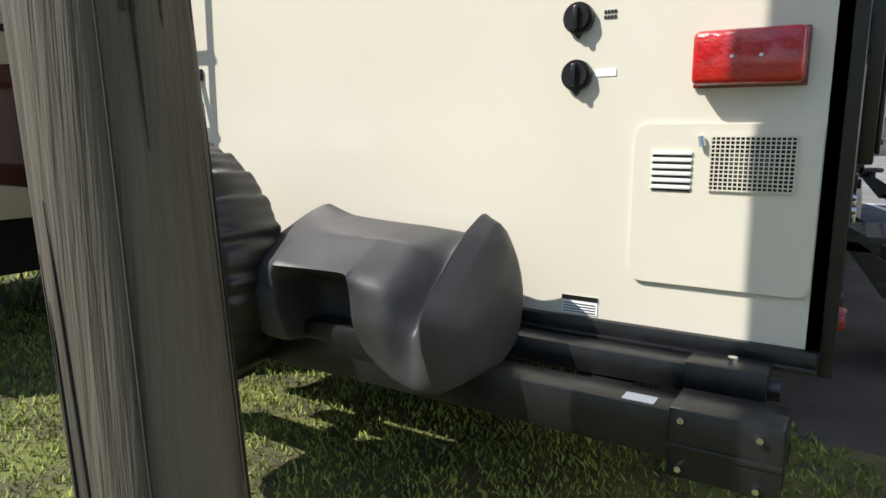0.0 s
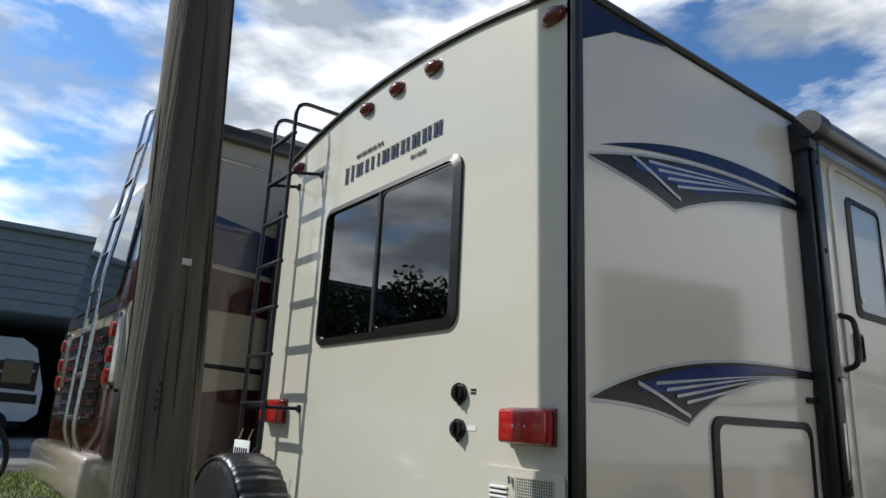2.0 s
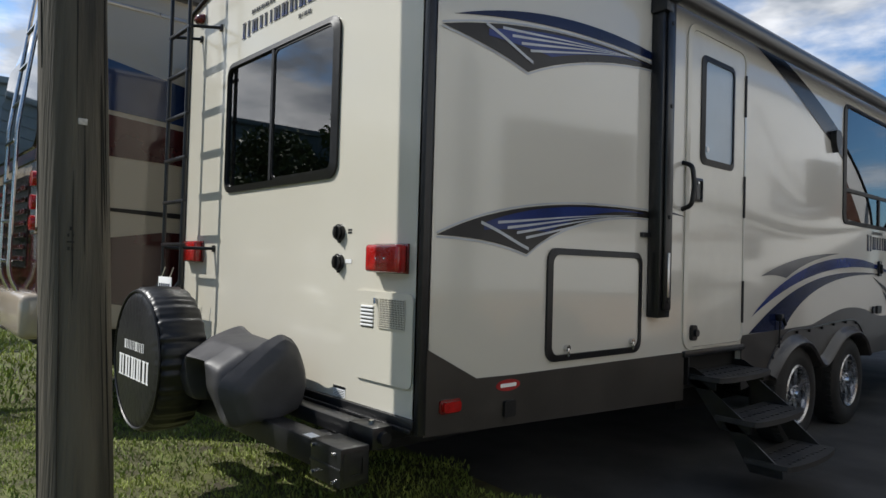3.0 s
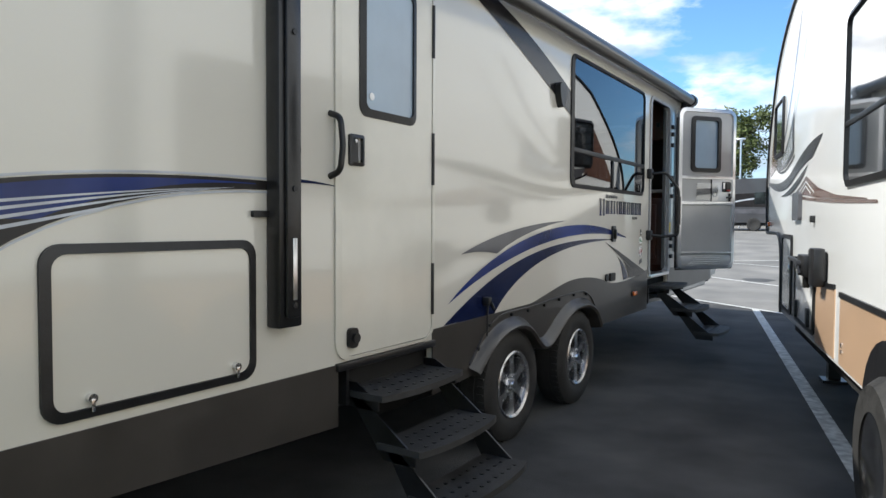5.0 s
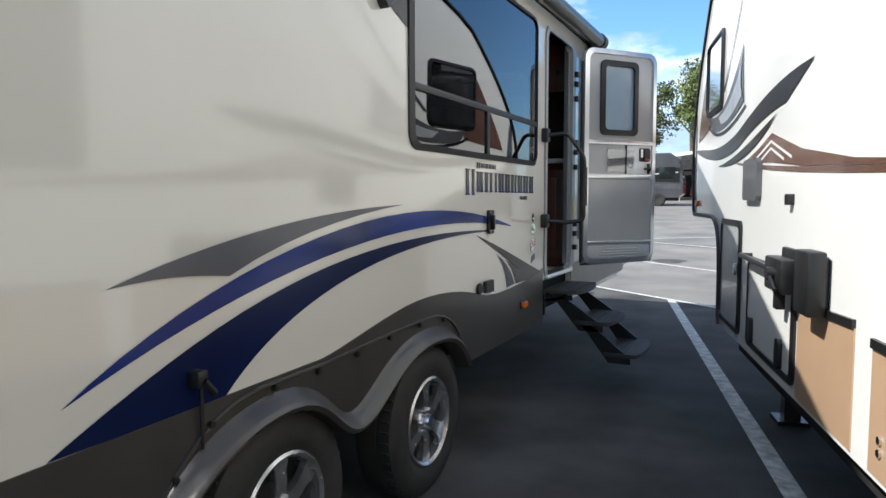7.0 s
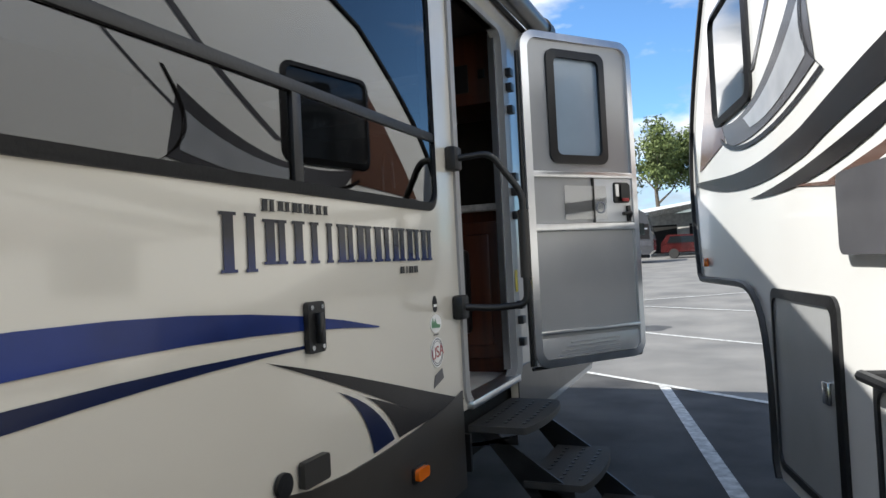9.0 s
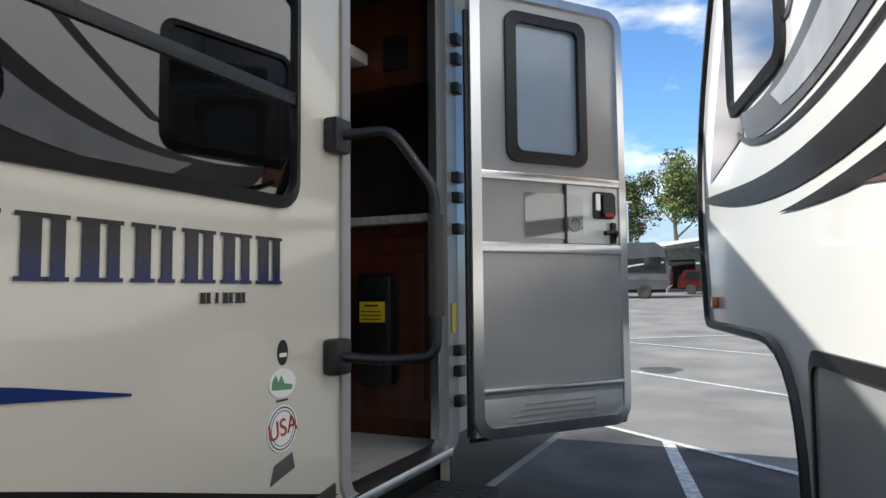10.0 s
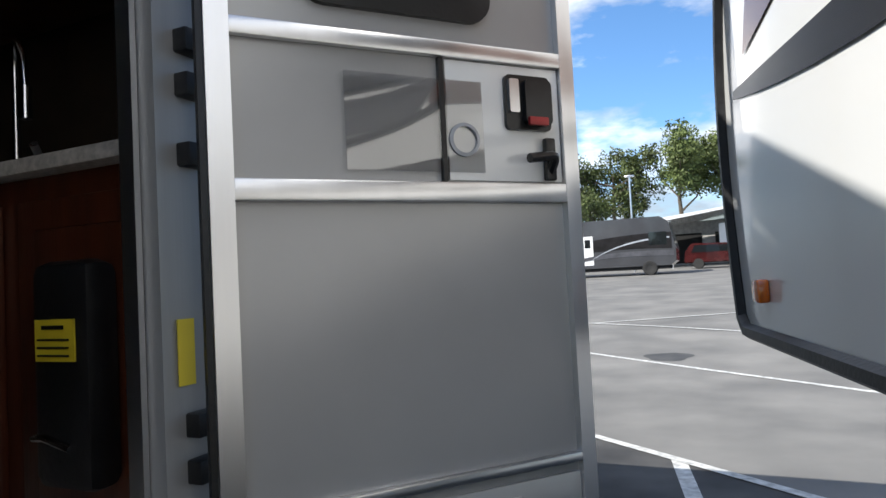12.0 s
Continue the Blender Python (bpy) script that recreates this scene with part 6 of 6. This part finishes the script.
    # tow hitch with bicycle rack post
    r = thing("bike_rack", "black hitch-mounted bicycle rack behind the coach", "bike rack", pose(-4.6, -0.75, 0))
    bm = B()
    box(bm, -0.05, -1.05, 0.52, 0.05, 0.05, 0.60, 0.01)
    part("hitch_bar", bm, BLACKG, r)
    bm = B()
    box(bm, -0.04, -1.10, 0.45, 0.04, -1.02, 1.45, 0.01)
    part("mast", bm, BLACKG, r)
    bm = B()
    tube(bm, [(-0.25, -1.06, 1.35), (0.25, -1.06, 1.35)], 0.02, 8)
    part("arm", bm, BLACKG, r)
    b = thing("bicycle", "orange and black bicycle hung on the rack", "bicycle", pose(-4.75, -1.95, 0.55))
    for y in (-0.35, 0.62):
        bm = B()
        tube(bm, [(0, y + 0.30 * math.cos(2 * math.pi * k / 28), 0.32 + 0.30 * math.sin(2 * math.pi * k / 28)) for k in range(29)], 0.022, 6, caps=False)
        w = part("wheel", bm, RUBBER, b)
        for k in range(10):
            a = 2 * math.pi * k / 10
            bm = B()
            tube(bm, [(0, y, 0.32), (0, y + 0.29 * math.cos(a), 0.32 + 0.29 * math.sin(a))], 0.003, 4)
            part("spoke", bm, ALU, w)
    bm = B()
    for p, q in (((-0.35, 0.32), (-0.12, 0.75)), ((-0.12, 0.75), (0.45, 0.78)), ((0.10, 0.32), (-0.12, 0.80)), ((0.10, 0.32), (0.45, 0.75)), ((-0.35, 0.32), (0.10, 0.32)), ((0.62, 0.32), (0.43, 0.85))):
        tube(bm, [(0, *p), (0, *q)], 0.018, 8)
    part("frame", bm, ORANGE, b)
    bm = B()
    box(bm, -0.05, -0.25, 0.86, 0.05, 0.0, 0.90, 0.02)
    tube(bm, [(-0.25, 0.43, 0.88), (0.25, 0.43, 0.88)], 0.014, 8)
    part("saddle_and_bar", bm, BLACK, b)


coach()


# ---- buildings, vehicles and trees in the distance ----
def service_building():
    e = thing("service_building", "grey metal-sided building with open bays", "building", pose(-23, 0, 0))
    bm = B()
    box(bm, -6, -16, 4.0, 0, 14, 6.55)
    part("upper_wall", bm, SIDING, e)
    for k in range(7):
        bm = B()
        box(bm, 0.0, -16, 4.03 + .36 * k, 0.045, 14, 4.03 + .36 * k + .325, 0.012, 1)
        part("siding_board", bm, SIDING, e)
    bm = B()
    box(bm, -6.2, -16.3, 6.55, 0.25, 14.3, 6.75, 0.03)
    part("eave", bm, SIDING, e)
    # back wall near-black, the dimness of the open bays put into it
    bm = B()
    box(bm, -6, -16, 0.0, -5.8, 14, 4.0)
    part("back_wall", bm, DEEP, e)
    for y in (-15.8, -8, -1, 6, 13.7):
        bm = B()
        box(bm, -0.25, y - .12, 0.16, 0.0, y + .12, 4.0)
        part("post", bm, SILVER, e)
    bm = B()
    box(bm, -6, -16, 0.0, 1.6, 14, 0.16, 0.03)
    tagged(part("concrete_apron", bm, CONC), "pale concrete apron of the service bays", "pavement", kind="structure").matrix_basis = pose(-23, 0, 0)


service_building()


def small_rv(m, name, label, L, H, stripe, paint=WHITE):
    e = thing(name, label, "motorhome", m)
    bm = B()
    prism(bm, [(0, 0.55), (L - .3, 0.55), (L, 0.8), (L + .02, 1.6), (L - .35, H - .3), (L - .8, H), (0, H)], lambda u, v, d: (u, d, v), 0, 2.4)
    part("body", bm, paint, e)
    front = lambda u, v, d: (u, -d, v)

    def dec(mm, top, bot, d=0.01):
        part("decal", sliver(B(), top, bot, front, d), mm, e, "", False)
    dec(DKV, bez((0.3, 1.2), (L * .35, 2.3), (L * .7, 2.5), (L - .2, 2.45), 12), bez((0.3, 1.2), (L * .35, 1.5), (L * .7, 1.7), (L - .2, 1.5), 12))
    dec(stripe, bez((L * .25, 0.8), (L * .5, 1.5), (L * .7, 1.5), (L - .1, 1.4), 10), bez((L * .25, 0.7), (L * .5, 1.2), (L * .7, 1.2), (L - .1, 1.1), 10), 0.013)
    dec(SILV, bez((L * .45, 0.9), (L * .6, 1.9), (L * .8, 2.2), (L - .3, 2.2), 10), bez((L * .45, 0.9), (L * .6, 1.8), (L * .8, 2.1), (L - .3, 2.12), 10), 0.016)
    for u0, u1, v0, v1 in ((L * .12, L * .30, 1.7, 2.4), (L * .84, L * .95, 1.75, 2.5)):
        bm = B()
        prism(bm, rr(u0, v0, u1, v1, 0.06), front, 0.0, 0.02)
        part("window", bm, DGLASS, e)
    bm = B()
    prism(bm, rr(L * .42, 0.75, L * .42 + .65, 2.5, 0.05), front, 0.0, 0.012)
    d = part("door", bm, WHITE, e)
    bm = B()
    prism(bm, rr(L * .42 + .16, 1.8, L * .42 + .49, 2.3, 0.04), front, 0.012, 0.02)
    part("pane", bm, DGLASS, d)
    # dark block below the floor carries painted shade
    bm = B()
    box(bm, 0.1, 0.1, 0.35, L - .4, 2.3, 0.56)
    part("underframe", bm, DEEP, e)
    for x in (L * .28, L * .84):
        bm = B()
        lathe(bm, [(0.0005, -.13), (0.2, -.12), (0.22, -.13), (0.40, -0.12), (0.44, -0.05), (0.44, 0.1)], 28)
        bmesh.ops.rotate(bm, cent=(0, 0, 0), matrix=Matrix.Rotation(radians(90), 3, "Z"), verts=bm.verts)
        bmesh.ops.translate(bm, vec=(x, 0.10, 0.44), verts=bm.verts)
        part("tyre", bm, RUBBER, e)
    return e


small_rv(pose(-12.6, 46.5, rise(46.5), 0, 0, 2), "motorhome", "grey motorhome with black and silver swooshes on asphalt", 9.2, 3.4, GREYV, GREYP)
small_rv(pose(-24.6, -6, 0.16, 0, 0, 90), "camper", "white camper with dark stripes under the bay roof", 7.5, 3.2, DKV)
small_rv(pose(-24.6, 2.2, 0.16, 0, 0, 90), "camper", "white camper with dark stripes under the bay roof", 7.5, 3.3, GREYV)


def suv(m):
    e = thing("car", "dark red sport utility car parked on asphalt", "car", m)
    f = lambda u, v, d: (u, d, v)
    bm = B()
    prism(bm, [(0, 0.4), (4.5, 0.4), (4.55, 0.9), (3.5, 1.05), (2.9, 1.6), (0.5, 1.68), (0.05, 1.1)], f, 0, 1.8)
    bmesh.ops.bevel(bm, geom=list(bm.edges), offset=0.06, segments=2, affect="EDGES")
    part("body", bm, COACHM, e)
    bm = B()
    prism(bm, [(0.5, 1.08), (3.2, 1.08), (2.8, 1.5), (0.7, 1.55)], f, -0.01, 1.81)
    part("windows", bm, DGLASS, e)
    for x in (0.9, 3.6):
        bm = B()
        lathe(bm, [(0.0005, -.06), (0.33, -0.06), (0.35, 0.0), (0.33, 0.2)], 24)
        bmesh.ops.rotate(bm, cent=(0, 0, 0), matrix=Matrix.Rotation(radians(90), 3, "Z"), verts=bm.verts)
        bmesh.ops.translate(bm, vec=(x, 0.05, 0.35), verts=bm.verts)
        part("tyre", bm, RUBBER, e)


suv(pose(-3.6, 53, rise(53), 0, 0, -8))


def carport():
    y0 = 56
    e = thing("carport", "white peaked carport roof on dark posts", "carport", pose(-9, y0, rise(y0)))
    bm = B()
    prism(bm, [(0, 2.9), (8.6, 4.0), (8.6, 4.15), (0, 3.25)], lambda u, v, d: (u, d, v), 0, 7)
    part("roof", bm, WHITE, e)
    for x in (0.3, 4.3, 8.3):
        bm = B()
        box(bm, x - .08, 0.2, 0, x + .08, 0.36, 2.9 + x * .127)
        part("post", bm, SILVER, e)
    b = thing("office_building", "low grey building with dark openings", "building", pose(-14, 64, rise(64)))
    bm = B()
    box(bm, 0, 0, 0, 26, 8, 3.4)
    part("wall", bm, CONC, b)
    # slab on the solid wall, coloured as the shade inside an opening
    for k in range(7):
        bm = B()
        box(bm, 1 + 3.6 * k, -0.06, 0.1, 3.6 + 3.6 * k, 0.02, 2.5, 0.02)
        part("opening", bm, DEEP, b)
    bm = B()
    box(bm, -0.4, -0.8, 3.4, 26.4, 8.4, 3.65)
    part("roof", bm, SIDING, b)
    t = small_rv(pose(-1.6, 58, rise(58), 0, 0, -4), "camper", "white camper parked by the far building", 6.5, 3.0, BROWNV)
    p = thing("light_pole", "thin pale light pole beyond the lot", "light pole", pose(-6.6, 52, rise(52)))
    bm = B()
    tube(bm, [(0, 0, 0), (0, 0, 6.4)], 0.06, 8)
    part("mast", bm, ALU, p)
    bm = B()
    box(bm, -0.3, -0.12, 6.36, 0.3, 0.12, 6.48, 0.03)
    part("head", bm, ALU, p)


carport()


def floodlight():
    e = thing("floodlight_pole", "pole with two floodlights rising behind the trailer", "floodlight", pose(-13, 12.2, 0))
    bm = B()
    tube(bm, [(0, 0, 0), (0, 0, 12.7)], 0.09, 10)
    part("mast", bm, ALU, e)
    for z in (12.5, 13.2):
        bm = B()
        box(bm, -0.30, -0.25, z - .25, 0.30, 0.15, z + .25, 0.06)
        f = part("lamp_housing", bm, SILVER, e)
        bm = B()
        box(bm, -0.26, -0.27, z - .2, 0.26, -0.25, z + .2, 0.01)
        part("lens", bm, SILV, f)


floodlight()


def tree(m, h, spread, seed, leaves, name="tree", label="tall leafy oak with open uneven crown", trunk=0.3, size=0.22):
    e = thing(name, label, "tree", m, "trees round the lot")
    rng = random.Random(seed)
    bm = B()
    tube(bm, [(0, 0, -0.2), (0.1, 0, h * .2), (-.1, .1, h * .45), (0.05, 0, h * .8)], 0.3, 8, radii=[trunk, trunk * .8, trunk * .55, trunk * .12])
    clumps = []
    for k in range(13):
        a, z0 = rng.uniform(0, 6.3), h * rng.uniform(0.25, 0.7)
        l = spread * rng.uniform(0.5, 1.0)
        tip = Vector((l * math.cos(a), l * math.sin(a), min(h * .95, z0 + h * rng.uniform(0.12, 0.38))))
        mid = Vector((tip.x * .5, tip.y * .5, z0 + (tip.z - z0) * .35))
        tube(bm, [(0, 0, z0), mid, tip], 0.1, 6, radii=[trunk * .38, trunk * .22, trunk * .05])
        for q in (0.55, 0.8, 1.0):
            c = Vector((0, 0, z0)).lerp(tip, q) + Vector((rng.uniform(-1, 1), rng.uniform(-1, 1), rng.uniform(-.3, .8))) * spread * .18
            clumps.append((c, spread * rng.uniform(0.16, 0.32)))
    clumps.append((Vector((0, 0, h * .92)), spread * .3))
    part("trunk", bm, BARK, e)
    verts, faces = [], []
    for k in range(leaves):
        c, r = rng.choice(clumps)
        v = Vector((rng.gauss(0, 1), rng.gauss(0, 1), rng.gauss(0, .8)))
        p = c + v.normalized() * r * rng.random() ** 0.45
        u = Vector((rng.gauss(0, 1), rng.gauss(0, 1), rng.gauss(0, 1))).normalized() * size * rng.uniform(.5, 1.1)
        w = u.cross(Vector((rng.gauss(0, 1), rng.gauss(0, 1), rng.gauss(0, 1)))).normalized() * size * .4
        i = len(verts)
        verts += [p - u, p + w, p + u, p - w]
        faces.append((i, i + 1, i + 2, i + 3))
    me = bpy.data.meshes.new("crown")
    me.from_pydata([tuple(v) for v in verts], [], faces)
    me.materials.append(LEAF)
    c = new("crown", me)
    c.parent = e
    return e


t1 = tree(pose(-5.2, 70, rise(70)), 13.0, 4.6, 1, 9000)
t2 = tree(pose(-11.5, 72, rise(72)), 11.0, 5.0, 2, 9000)
for x, y, s in ((-0.8, 73, 1), (-17, 74, 2), (5, 76, 2), (12, 80, 1), (-26, 78, 1)):
    copy_thing(t1 if s == 1 else t2, pose(x, y, rise(70) - 0.3, 0, 0, x * 37))
for x, y, s, q in ((-9, -16, 1, 0), (-2.5, -14, 2, 40), (-16, -15, 2, 80), (4, -15, 1, 130), (12, -16, 2, 200), (-24, -20, 1, 20), (-4.5, -19, 1, 300)):
    copy_thing(t1 if s == 1 else t2, pose(x * 1.5, y * 1.5 - 8, -0.2, 0, 0, q))
t3 = tree(pose(-16, -11.5, 0), 5.6, 2.8, 9, 6000, "small_tree", "low spreading leafy tree behind the lawn", 0.16, 0.16)
for x, y, q in ((-12.5, -15, 50), (-20, -9.5, 140), (-8.5, -16, 230), (-23.5, -14, 300)):
    copy_thing(t3, pose(x, y, 0, 0, 0, q))
tree(pose(-9.6, -2.1, 0), 2.3, 1.0, 7, 5000, "shrub", "bushy pale green shrub at the lawn edge", 0.06, 0.09)
